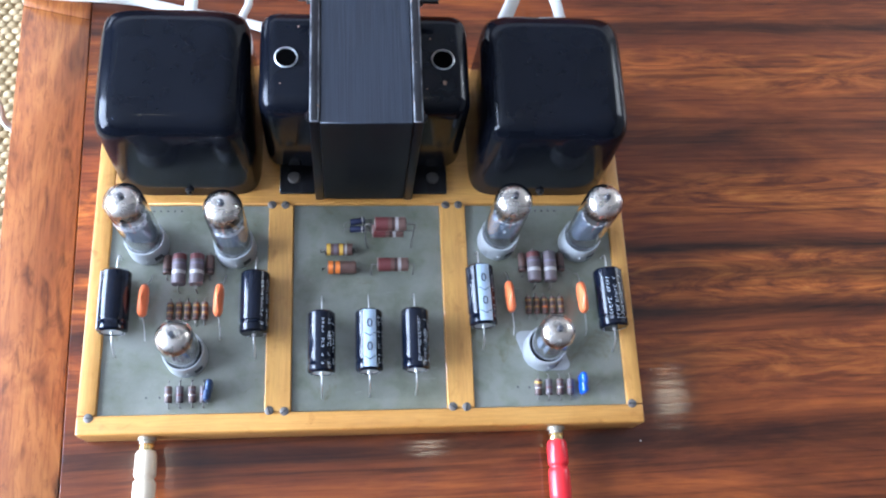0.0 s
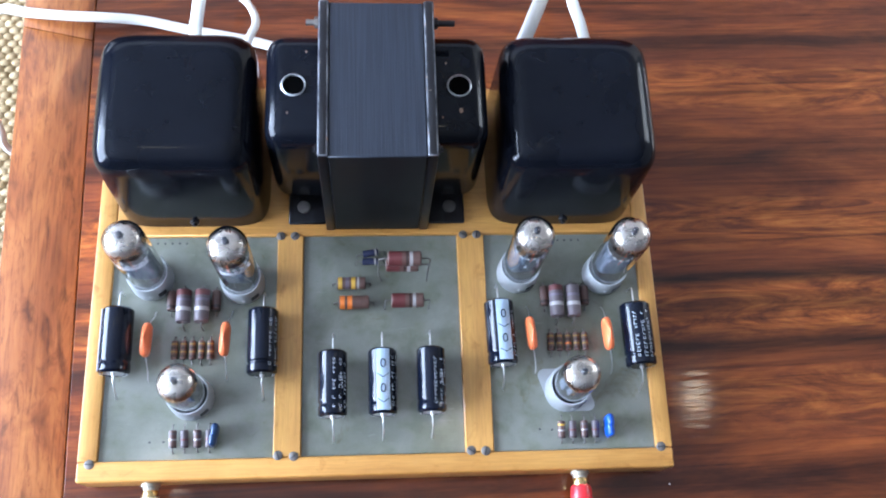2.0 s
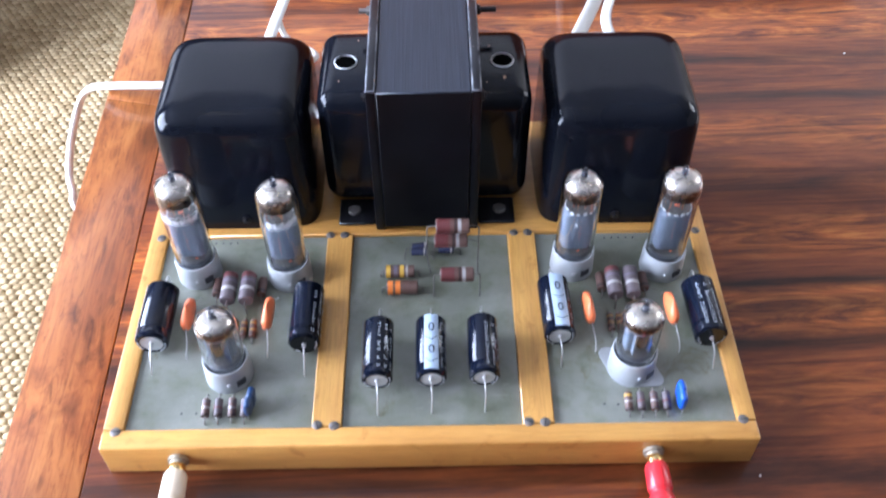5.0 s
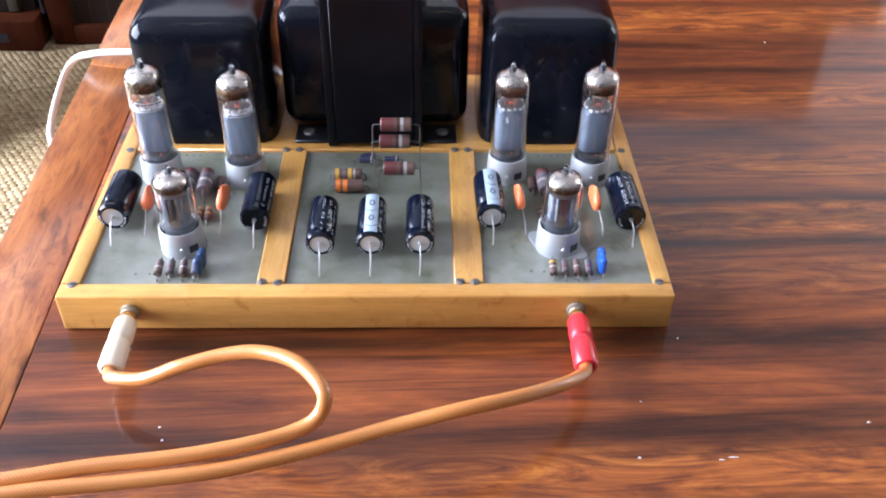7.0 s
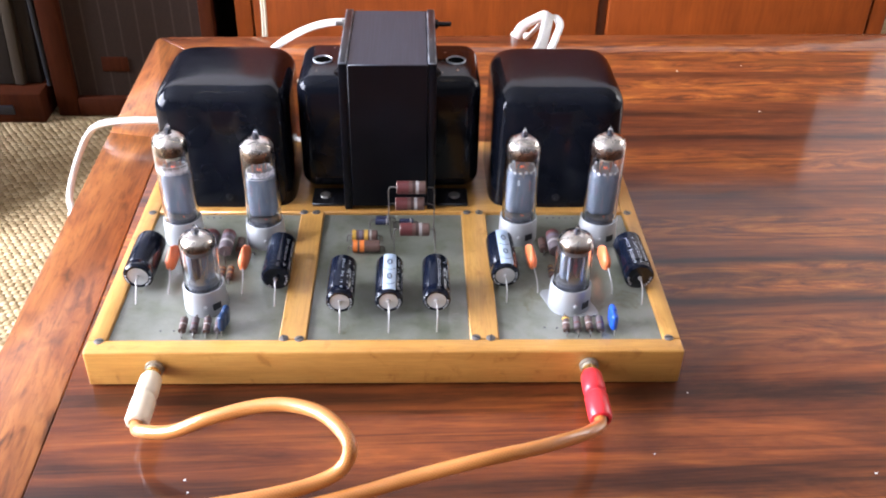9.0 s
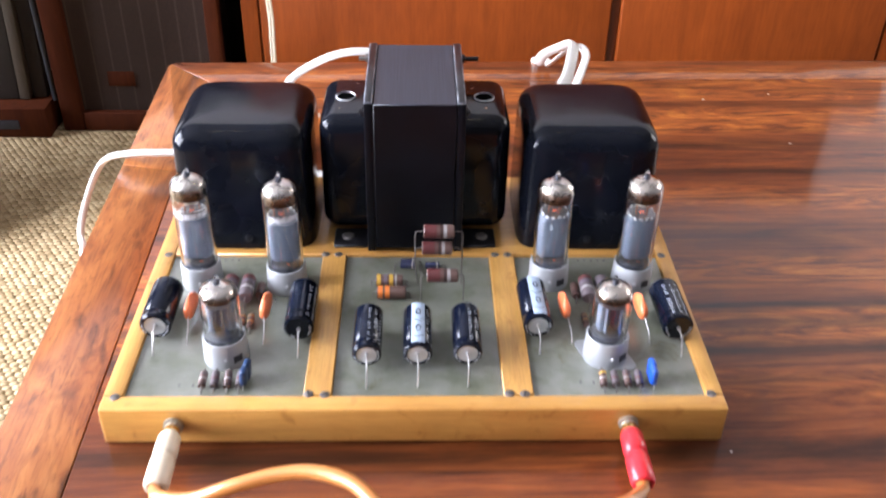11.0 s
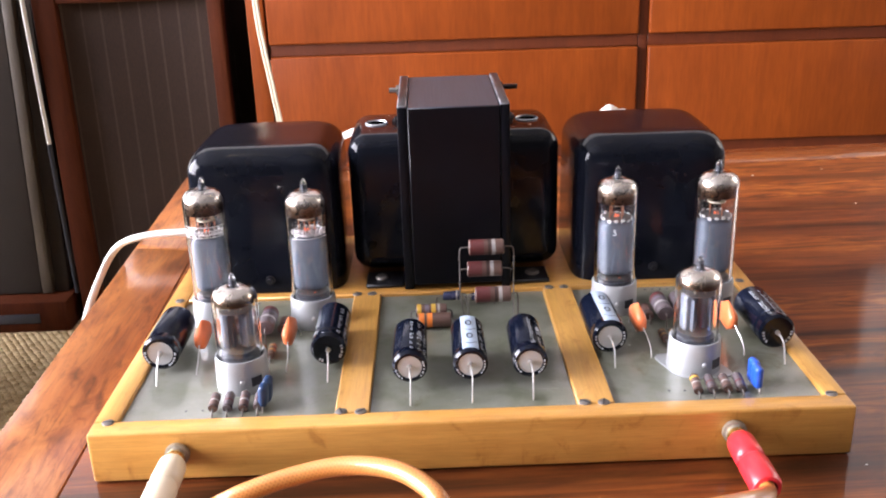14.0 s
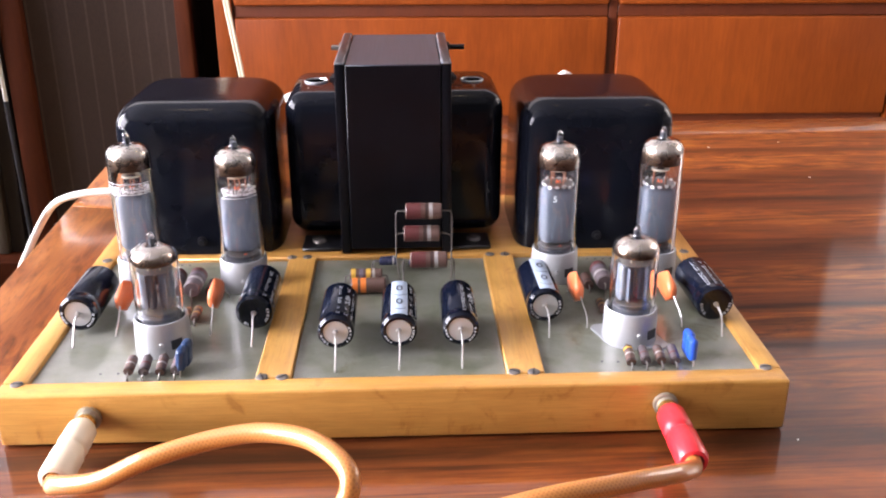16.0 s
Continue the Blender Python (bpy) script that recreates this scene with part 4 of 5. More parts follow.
# ---- parts on the boards ----
def electrolytic(x, y0, z, r, length, front_metal=True, stripe=None, print_at=None, words="", turn=0.0, group="electrolytic capacitors", label=""):
    """A capacitor that lies along y; its front end stands at y0."""
    t = thing("electrolytic_capacitor", pose(x, y0, z, 0, 0, turn), label or "black-sleeved electrolytic capacitor lying on its wire leads", "capacitor", group)
    e = 0.0012
    if front_metal:
        back = [(r - e, length), (r, length - e), (r, 0.0078), (r * 0.94, 0.0070), (r * 0.94, 0.0062), (r, 0.0054), (r, e), (r - e, 0)]
        prof = [(0, length - 0.0004), (r * 0.72, length - 0.0004), (r * 0.76, length)] + back + [(r * 0.70, 0), (r * 0.68, 0.0006)]
    else:
        prof = [(0, length - 0.0004), (r * 0.72, length - 0.0004), (r * 0.76, length), (r - e, length), (r, length - e), (r, 0.0075), (r * 0.90, 0.0066), (r * 0.90, 0.0060), (r, 0.0050), (r, e), (r - e, 0), (0, 0)]
    part("sleeve", lathe(prof, 32, pose(0, 0, 0, -90)), SLEEVE, t)
    if front_metal:
        part("end_disc", lathe([(0, 0.0003), (r * 0.69, 0.0003), (r * 0.69, 0.0010), (0, 0.0010)], 28, pose(0, 0, 0, -90)), ALU, t, "bare aluminium end disc")
    part("lead_boss", lathe([(0, -0.0012), (0.0011, -0.0012), (0.0013, 0.0006)], 12, pose(0, 0, 0, -90)), STEEL, t)
    rnd = random.Random(int(abs(x) * 7000) + 3)
    a = rnd.uniform(60, 120)
    for k in range(rnd.choice((7, 9, 11))):
        bm = bmesh.new()
        q0, q1 = (0.76, 0.86) if front_metal else (0.70, 0.84)
        w = rnd.uniform(5, 11)
        vs = [bm.verts.new((r * q * math.sin(radians(b)), -0.00006, r * q * math.cos(radians(b)))) for q, b in ((q0, a), (q1, a), (q1, a + w), (q0, a + w))]
        bm.faces.new(vs)
        part("printed_mark", bm, INK_WHITE, t)
        a += w + rnd.uniform(3, 9) + (70 if k == 4 else 0)
    dz = ZB - z
    part("lead", sweep([(0, 0, 0), (0.0001, -0.0045, -0.0004), (0.0004, -0.0075, -0.0025), (0.0003, -0.0095, dz * 0.5), (0.0, -0.0122, dz)], 0.00042, segs=8), STEEL, t)
    part("lead", sweep([(0, length - 0.001, 0), (0, length + 0.006, -0.0002), (0.0001, length + 0.0095, -0.0012), (0.0001, length + 0.0108, -0.0035), (0, length + 0.0112, dz)], 0.00042, segs=8), STEEL, t)
    if stripe is not None:
        part("polarity_stripe", wrapped_patch(r, stripe - 27, stripe + 27, 0.0015, length - 0.001), STRIPE, t, "pale blue polarity stripe")
        for k in (0.36, 0.74):
            m = pose(0, 0, 0, 0, stripe) @ Matrix.Translation((0, length * k, r + 0.0002))
            lettering("0", 0.0072, INK_DARK, m, "printed_zero", t)
        for k in (0.17, 0.55):
            bm = bmesh.new()
            for sg in (-1, 1):
                q = [bm.verts.new(pose(0, 0, 0, 0, stripe) @ Vector((sg * 0.0032, length * k + o + 0.0016, r - 0.00035))) for o in (-0.0003, 0.0003)]
                w = [bm.verts.new(pose(0, 0, 0, 0, stripe) @ Vector((0, length * k + o - 0.0006, r + 0.0002))) for o in (-0.0003, 0.0003)]
                bm.faces.new((q[0], q[1], w[1], w[0]))
            part("printed_chevron", bm, INK_DARK, t)
    if print_at is not None:
        rnd = random.Random(int(abs(x) * 10000))
        for row, da in enumerate((0, 24, -27)):
            y = 0.004
            while y < length - 0.006:
                w = rnd.uniform(0.0010, 0.0019)
                a = print_at + da
                if not (words and row == 0 and length * 0.3 < y < length * 0.75):
                    tall = rnd.uniform(3.5, 6.0)
                    bm = wrapped_patch(r, a - tall, a - tall + 1.6, y, y + w, 0.00008, 1)
                    wrapped_patch(r, a - tall, a + tall, y, y + 0.0003, 0.00008, 2, bm)
                    if rnd.random() < 0.6:
                        wrapped_patch(r, a + tall - 1.6, a + tall, y, y + w, 0.00008, 1, bm)
                    part("printed_mark", bm, INK_WHITE, t)
                y += w + rnd.choice((0.0006, 0.0009, 0.0009, 0.0034))
        if words:
            m = pose(0, 0, 0, 0, print_at) @ Matrix.Translation((0, length * 0.52, r + 0.00012)) @ pose(0, 0, 0, 0, 0, -90)
            lettering(words, 0.0034, INK_WHITE, m, "printed_words", t)
    return t


electrolytic(-0.0268, 0.0292, 0.0348, 0.0080, 0.0365, True, None, 34, "+85°C", group="centre capacitors")
electrolytic(0.0008, 0.0297, 0.0348, 0.0080, 0.0365, True, 2, 44, "", group="centre capacitors", label="black electrolytic capacitor with a pale blue stripe marked with zeros")
electrolytic(0.0280, 0.0302, 0.0348, 0.0080, 0.0365, True, None, 40, "+85°C", group="centre capacitors")
electrolytic(-0.1465, 0.0557, 0.0331, 0.0088, 0.0370, True, -86, None, "", turn=0, group="side capacitors", label="black electrolytic capacitor overhanging the side rail")
electrolytic(-0.0660, 0.0537, 0.0331, 0.0085, 0.0375, False, None, 62, "", group="side capacitors", label="black electrolytic capacitor with a crimped front end")
electrolytic(0.0693, 0.0567, 0.0325, 0.0085, 0.0375, True, 8, 52, "", turn=1.5, group="side capacitors", label="black electrolytic capacitor with a wide pale blue stripe")
electrolytic(0.1490, 0.0542, 0.0331, 0.0088, 0.0370, False, None, 8, "", turn=1.5, group="side capacitors", label="black electrolytic capacitor with white print and crimped front end")


def orange_cap(x, y, z, turn=0.0):
    t = thing("film_capacitor", pose(x, y, z, 0, 0, turn), "orange dipped film capacitor standing on thin wire leads", "capacitor", "orange capacitors")
    bm = bmesh.new()
    bmesh.ops.create_uvsphere(bm, u_segments=20, v_segments=14, radius=1.0)
    for v in bm.verts:
        p = v.co
        flank = math.hypot(p.x, p.y) or 1e-6
        wide = min(1.0, 1.22 * (1 - abs(p.z) ** 1.5)) / flank
        f = lambda a, e: math.copysign(abs(a) ** e, a)
        v.co = Vector((f(p.x / flank, 0.7) * wide * flank * 0.0027, f(p.y / flank, 0.45) * wide * flank * 0.0096, p.z * 0.0080))
    part("body", bm, ORANGE, t)
    for s in (-1, 1):
        part("lead", sweep([(0.0004, s * 0.0090, -0.001), (0.0008, s * 0.0118, -0.0032), (0.0014, s * (0.0155 - 0.001 * s), -0.0062), (0.0013, s * (0.0190 - 0.001 * s), -0.0090), (0.0012, s * (0.0200 - 0.001 * s), ZB - z)], 0.00034, segs=6), STEEL, t)


for ox, oy, oz in ((-0.1300, 0.0745, 0.0335), (-0.0868, 0.0742, 0.0338), (0.0862, 0.0745, 0.0340), (0.1308, 0.0735, 0.0340)):
    orange_cap(ox, oy, oz, -3 if ox < 0 else 4)


def resistor(m, length, r, bands, body, label, group, legs):
    """A resistor whose body lies along local x; bands are (from, to, material); legs are local points to which each wire runs."""
    t = thing("resistor", m, label, "resistor", group)
    h = length / 2
    part("body", lathe([(0, -h), (r * 0.86, -h), (r, -h + r * 0.16), (r, h - r * 0.16), (r * 0.86, h), (0, h)], 20, ALONG_X), body, t)
    for a, b, mat in bands:
        part("band", lathe([(r * 1.012, -h + a * length), (r * 1.012, -h + b * length)], 20, ALONG_X), mat, t)
    for k, leg in enumerate(legs):
        part("lead", sweep([((h if k else -h), 0, 0)] + list(leg), 0.0004, segs=8, steps=4), DARK_WIRE, t)
    return t


BIG_BANDS = [(0.03, 0.42, RRED), (0.54, 0.62, RDARK), (0.65, 0.75, RSILVER)]
# the stack of three large resistors, two on common posts
for n, (rx, ry, rz) in enumerate(((0.0135, 0.1115, 0.0605), (0.0125, 0.1122, 0.0480), (0.0155, 0.0930, 0.0415))):
    drop = ZB - rz
    if n == 0:
        legs = [[(-0.0115, 0, 0), (-0.0140, 0, -0.0015), (-0.0142, 0.0004, -0.014), (-0.0142, 0, drop + 0.012), (-0.0125, -0.001, drop)],
                [(0.0115, 0, 0), (0.0142, 0, -0.0015), (0.0144, 0.0004, -0.013), (0.0142, 0, drop + 0.010), (0.0142, -0.001, drop)]]
    elif n == 1:
        legs = [[(-0.0118, 0, 0), (-0.0138, 0, -0.0012)], [(0.0118, 0, 0), (0.0150, 0, -0.0012)]]
    else:
        legs = [[(-0.0108, 0, 0), (-0.0126, 0, -0.0012), (-0.0128, 0.0, drop)], [(0.0108, 0, 0), (0.0126, 0, -0.0012), (0.0128, 0.0, drop)]]
    resistor(pose(rx, ry, rz), 0.0185, 0.0041, BIG_BANDS, RBODY, "large brown resistor with red and silver bands on raised wires", "stacked resistors", legs)
flat = lambda h, d: [[(-h - 0.0015, 0, 0), (-h - 0.0026, 0, -0.001), (-h - 0.0028, 0, d)], [(h + 0.0015, 0, 0), (h + 0.0026, 0, -0.001), (h + 0.0028, 0, d)]]
resistor(pose(-0.0165, 0.1080, 0.0268), 0.0165, 0.0036, [(0.04, 0.18, RYELLOW), (0.29, 0.42, RVIOLET), (0.50, 0.64, RYELLOW), (0.70, 0.78, RSILVER)], RBODY, "brown resistor with yellow and violet bands", "board resistors", flat(0.0082, -0.0045))
resistor(pose(-0.0150, 0.0965, 0.0264), 0.0175, 0.0039, [(0.04, 0.20, RORANGE), (0.28, 0.44, RORANGE)], RBODY, "brown resistor with two orange bands", "board resistors", flat(0.0087, -0.0042))


def diode(x, y, z, turn):
    t = thing("diode", pose(x, y, z, 0, 0, turn), "small dark glass diode on bent wires", "diode", "diodes")
    part("body", lathe([(0, -0.0045), (0.0019, -0.0045), (0.0021, -0.004), (0.0021, 0.004), (0.0019, 0.0045), (0, 0.0045)], 16, ALONG_X), DIODE, t)
    part("band", lathe([(0.00215, 0.0024), (0.00215, 0.0034)], 16, ALONG_X), RSILVER, t)
    for s in (-1, 1):
        part("lead", sweep([(s * 0.0045, 0, 0), (s * 0.0068, 0, 0), (s * 0.0082, 0, -0.001), (s * 0.0084, 0, ZB - z)], 0.00035, segs=6, steps=4), DARK_WIRE, t)


diode(-0.0055, 0.1205, 0.0290, 0)
diode(-0.0052, 0.1262, 0.0275, 9)
diode(0.0100, 0.1235, 0.0270, 0)


def channel(xs, mirrored):
    """Small parts of one amplifier channel; xs is the x of the short valve."""
    along = lambda x, y, z, tilt=0: pose(x, y, z, 0, 0, 90) @ pose(0, 0, 0, 0, tilt)
    rnd = random.Random(5 if mirrored else 9)
    five = 0.0990 if mirrored else -0.1160
    for k in range(5):
        resistor(along(five + 0.0050 * k, 0.0712 if mirrored else 0.0702, ZB + 0.0030, rnd.uniform(-3, 3)), 0.0105, 0.0019, [(0.10, 0.22, RDARK), (0.34, 0.44, RGOLD if k != 2 or not mirrored else RORANGE), (0.55, 0.66, RDARK), (0.76, 0.86, RGOLD)], RBODY,
                 "small brown resistor with coloured bands in a row of five", "small resistors", flat(0.0052, -0.0028))
    for k, x in enumerate((0.1030, 0.1128) if mirrored else (-0.1112, -0.1010)):
        resistor(along(x, 0.0945, ZB + 0.0085, 0), 0.0190, 0.0042, [(0.80, 0.97, RRED if not mirrored or k == 0 else RGREY), (0.62, 0.70, RVIOLET), (0.32, 0.44, RSILVER)], RGREY,
                 "large grey-violet resistor with red end and silver band", "paired resistors", flat(0.0095, -0.0083))
    for x in ((0.0968, 0.1208) if mirrored else (-0.1190, -0.0940)):
        resistor(along(x, 0.0990, ZB + 0.0035), 0.0115, 0.0026, [(0.1, 0.25, RDARK)], RBODY, "small dark brown resistor beside the paired ones", "side resistors", flat(0.0057, -0.0033))
    x0 = 0.1010 if mirrored else -0.1140
    for k in range(4):
        resistor(along(x0 + 0.0066 * k + rnd.uniform(-0.0003, 0.0003), 0.0205, ZB + 0.0036, -12 + rnd.uniform(-4, 4)), 0.0094, 0.0021, [(0.75, 0.87, RYELLOW if k == 0 and mirrored else RGREY), (0.42, 0.52, RRED if k % 2 else RSILVER), (0.0, 0.10, RDARK)], RGREY if k % 2 else RBODY,
                 "small grey-brown resistor in the front row", "front resistors", flat(0.0050, -0.0034))
    # blue dipped capacitor
    bx = -0.0912 if not mirrored else 0.1278
    t = thing("ceramic_capacitor", pose(bx, 0.0215, ZB + 0.0076, 0, 0 if mirrored else 5, 4 if mirrored else -5), "small blue dipped capacitor standing at the end of the resistor row", "capacitor", "blue capacitors")
    bm = bmesh.new()
    for yy, rr in ((-0.0026, 0.0056), (0.0026, 0.0062)):
        box(-0.0020 + yy * 0.1, yy - 0.0036, -rr, 0.0020 + yy * 0.1, yy + 0.0036, rr * 0.9, 0.0019, 4, bm)
    part("body", bm, BLUE if mirrored else BLUE_DULL, t)
    for s in (-1, 1):
        part("lead", sweep([(0, s * 0.0055, -0.003), (0, s * 0.0060, -0.0076)], 0.00035, segs=6, steps=1), STEEL, t)


channel(-0.1055, False)
channel(0.1055, True)


# ---- phono plugs and cables ----
def plug(x, z, jacket, label):
    p = thing("phono_plug", pose(x, -0.0015, z), label, "plug", "phono plugs")
    fwd = pose(0, 0, 0, 90)
    part("jack_nut", lathe([(0, 0.0003), (0.0053, 0.0003), (0.0053, 0.0020), (0.0042, 0.0024), (0.0042, 0.0040), (0, 0.0040)], 20, fwd), NICKEL, p, "dull nickel jack socket")
    part("shell", lathe([(0.0040, 0.004), (0.0043, 0.0045), (0.0043, 0.0085), (0.0040, 0.009)], 24, fwd), BRASS, p, "gold-plated shell")
    part("jacket", lathe([(0.0038, 0.0075), (0.0050, 0.0080), (0.0059, 0.0100), (0.0062, 0.0212), (0.0058, 0.0224), (0.0051, 0.0232), (0.0051, 0.0242), (0.0058, 0.0250), (0.0063, 0.0264), (0.0063, 0.0405), (0.0054, 0.0425), (0.0040, 0.0430), (0.0038, 0.0420)], 32, fwd), jacket, p)
    return p


plug(-0.1265, 0.0142, CREAM, "cream plastic phono plug pushed into the front rail")
plug(0.1120, 0.0150, RED, "bright red plastic phono plug pushed into the front rail")

c1 = part("audio_cable", sweep([(-0.1265, -0.0405, 0.0142), (-0.1256, -0.0470, 0.0148), (-0.1205, -0.0548, 0.0200), (-0.1035, -0.0606, 0.0256), (-0.0849, -0.0616, 0.0350), (-0.0630, -0.0596, 0.0408), (-0.0450, -0.0620, 0.0448), (-0.0270, -0.0718, 0.0475), (-0.0146, -0.0870, 0.0455), (-0.0170, -0.0930, 0.0360),
                                (-0.0285, -0.0978, 0.0310), (-0.0480, -0.1043, 0.0305), (-0.0790, -0.1098, 0.0290), (-0.1144, -0.1140, 0.0283), (-0.1492, -0.1200, 0.0272),
                                (-0.2100, -0.1290, 0.0240), (-0.2450, -0.1340, 0.0050), (-0.2560, -0.1360, -0.05), (-0.258, -0.139, -0.30), (-0.262, -0.142, -0.56), (-0.300, -0.15, FLOOR + 0.012), (-0.45, -0.2, FLOOR + 0.008)], 0.0035, segs=16, steps=8, braid=True), CABLE)
tagged(c1, "amber braided audio cable looping from the cream plug", "cable", "audio cables")
c2 = part("audio_cable", sweep([(0.1120, -0.0405, 0.0150), (0.1106, -0.0480, 0.0158), (0.1050, -0.0565, 0.0205), (0.0955, -0.0660, 0.0260), (0.0745, -0.0790, 0.0325), (0.0478, -0.0880, 0.0345), (0.0169, -0.0935, 0.0295), (-0.0086, -0.1005, 0.0268), (-0.0334, -0.1083, 0.0265),
                                (-0.0618, -0.1155, 0.0263), (-0.1019, -0.1211, 0.0263), (-0.1459, -0.1262, 0.0262), (-0.2100, -0.1370, 0.0200), (-0.2450, -0.1430, 0.0040), (-0.2560, -0.1450, -0.05), (-0.259, -0.148, -0.30), (-0.263, -0.152, -0.56), (-0.300, -0.165, FLOOR + 0.012), (-0.45, -0.22, FLOOR + 0.008)], 0.0035, segs=16, steps=8, braid=True), CABLE)
tagged(c2, "amber braided audio cable running from the red plug", "cable", "audio cables")


def white_cord(name, pts, label, ra=0.0034, rb=0.0019, up=(0, 0, 1), steps=6):
    ob = part(name, sweep(pts, ra, rb, 10, steps, up), WHITE_PVC)
    return tagged(ob, label, "cable", "white cables")


white_cord("mains_cable", [(-0.030, 0.2330, 0.020), (-0.045, 0.2600, 0.010), (-0.070, 0.2800, 0.0045), (-0.1230, 0.2920, 0.0040), (-0.1528, 0.2982, 0.0050), (-0.1770, 0.2975, 0.0095), (-0.2028, 0.2985, 0.0095), (-0.2280, 0.3030, 0.0060), (-0.2480, 0.3115, -0.0030), (-0.2600, 0.3115, -0.0170), (-0.2660, 0.2900, -0.0340), (-0.2620, 0.2600, -0.0400),
                           (-0.2540, 0.2400, -0.0390), (-0.2500, 0.2290, -0.0450), (-0.2330, 0.2217, -0.0797), (-0.2280, 0.2140, -0.30), (-0.2400, 0.2400, -0.56), (-0.290, 0.30, FLOOR + 0.012), (-0.40, 0.5, FLOOR + 0.008)],
           "white mains cable lying on the desk and over its edge", 0.0036, 0.0026)
white_cord("speaker_cable", [(-0.112, 0.2312, 0.030), (-0.1115, 0.2550, 0.042), (-0.109, 0.2850, 0.048), (-0.103, 0.3250, 0.052), (-0.096, 0.3450, 0.056), (-0.071, 0.3520, 0.0675), (-0.046, 0.3550, 0.0715), (-0.020, 0.3600, 0.065),
                             (0.000, 0.3720, 0.045), (0.004, 0.3900, 0.015), (0.002, 0.4400, 0.0050), (0.000, 0.4960, 0.0035), (-0.001, 0.5100, -0.012), (-0.002, 0.5125, -0.08), (-0.002, 0.5125, -0.40)],
           "white flat speaker cable arching up behind the transformer", 0.0040, 0.0014, (0, 0.35, 1), 8)
white_cord("speaker_cable", [(-0.0805, 0.2312, 0.028), (-0.0785, 0.2400, 0.050), (-0.0757, 0.2460, 0.0655), (-0.0722, 0.2620, 0.0610), (-0.0785, 0.2800, 0.0530), (-0.0890, 0.2930, 0.0460), (-0.0990, 0.3080, 0.0455), (-0.1045, 0.3220, 0.0485)],
           "thin white speaker cable behind the transformer", 0.0024, 0.0017, (0, 0, 1))
white_cord("speaker_cable", [(0.0890, 0.2312, 0.0320), (0.0865, 0.2440, 0.0539), (0.0933, 0.2594, 0.0656), (0.1038, 0.2839, 0.0673), (0.1165, 0.3157, 0.0690), (0.1247, 0.3473, 0.0765), (0.1280, 0.3673, 0.0750), (0.1231, 0.3926, 0.0617), (0.1150, 0.4305, 0.0387), (0.1133, 0.4670, 0.0135), (0.1165, 0.4966, 0.0040),
                             (0.117, 0.5120, -0.012), (0.117, 0.5160, -0.08), (0.117, 0.5160, -0.40)],
           "white flat speaker cable bent over behind the transformer", 0.0048, 0.0014, (0, 0, 1), 8)
white_cord("speaker_cable", [(0.1300, 0.2312, 0.0300), (0.1300, 0.2418, 0.0500), (0.1246, 0.2563, 0.0645), (0.1180, 0.2824, 0.0710), (0.1275, 0.3166, 0.0735), (0.1348, 0.3443, 0.0740), (0.1335, 0.3673, 0.0725), (0.1302, 0.3933, 0.0600), (0.1245, 0.4298, 0.0340), (0.1240, 0.4674, 0.0120), (0.1265, 0.4972, 0.0040), (0.127, 0.5120, -0.012), (0.127, 0.5160, -0.08), (0.127, 0.5160, -0.40)],
           "thin white speaker cable behind the transformer", 0.0034, 0.0014, (0, 0, 1), 8)
CORD = [(-0.350, 1.5, 0.45), (-0.345, 1.5, 0.20), (-0.339, 1.5, 0.04), (-0.333, 1.5, -0.03), (-0.324, 1.5, -0.10), (-0.314, 1.5, -0.18), (-0.305, 1.5, -0.26), (-0.299, 1.5, -0.34), (-0.301, 1.5, -0.42), (-0.303, 1.5, -0.60), (-0.31, 1.49, FLOOR + 0.004), (-0.34, 1.42, FLOOR + 0.004)]
cord = bmesh.new()
for side in (-0.0029, 0.0029):
    sweep([(x + side, y, z) for x, y, z in CORD], 0.0031, 0.0028, 10, 6, (0, 1, 0), cord)
tagged(part("hanging_cord", cord, CREAM_PVC), "cream twin cord hanging down in front of the drawer cabinet", "cable", "white cables")


def dust(x, y, sx, sy):
    ob = part("dust_speck", lathe([(0, 0), (1, 0), (0.7, 0.6), (0, 1)], 6), DUST)
    ob.matrix_world = Matrix.Translation((x, y, 0.0001)) @ Matrix.Diagonal((sx, sy, 0.0004, 1))
    tagged(ob, "tiny pale speck of dust on the lacquered desk", "dust speck", "dust specks")


for dx, dy, da, db in ((0.140, -0.054, 0.0006, 0.0005), (0.168, -0.009, 0.0006, 0.0005), (0.133, -0.089, 0.0008, 0.0007), (0.178, -0.089, 0.0030, 0.0004), (0.172, -0.0905, 0.0016, 0.0003), (0.251, -0.068, 0.0010, 0.0005),
                       (-0.099, -0.069, 0.0008, 0.0007), (-0.096, -0.077, 0.0006, 0.0006), (0.325, 0.432, 0.0008, 0.0008), (0.314, 0.337, 0.0010, 0.0008), (0.261, 0.420, 0.0012, 0.0010)):
    dust(dx, dy, da, db)


# ---- ceiling lamps ----
for lx, ly in ((-0.54, 0.24), (0.205, 0.32), (0.915, 0.40)):
    d = thing("ceiling_spot", pose(lx, ly, C), "small round recessed ceiling spotlight, lit", "ceiling lamp", "ceiling spots")
    part("trim_ring", lathe([(0.038, 0.0), (0.055, 0.0), (0.053, -0.006), (0.039, -0.005)], 28), WHITE_PAINT, d)
    part("diffuser", lathe([(0, -0.003), (0.037, -0.003), (0.037, -0.001)], 28), LAMP_WHITE, d)


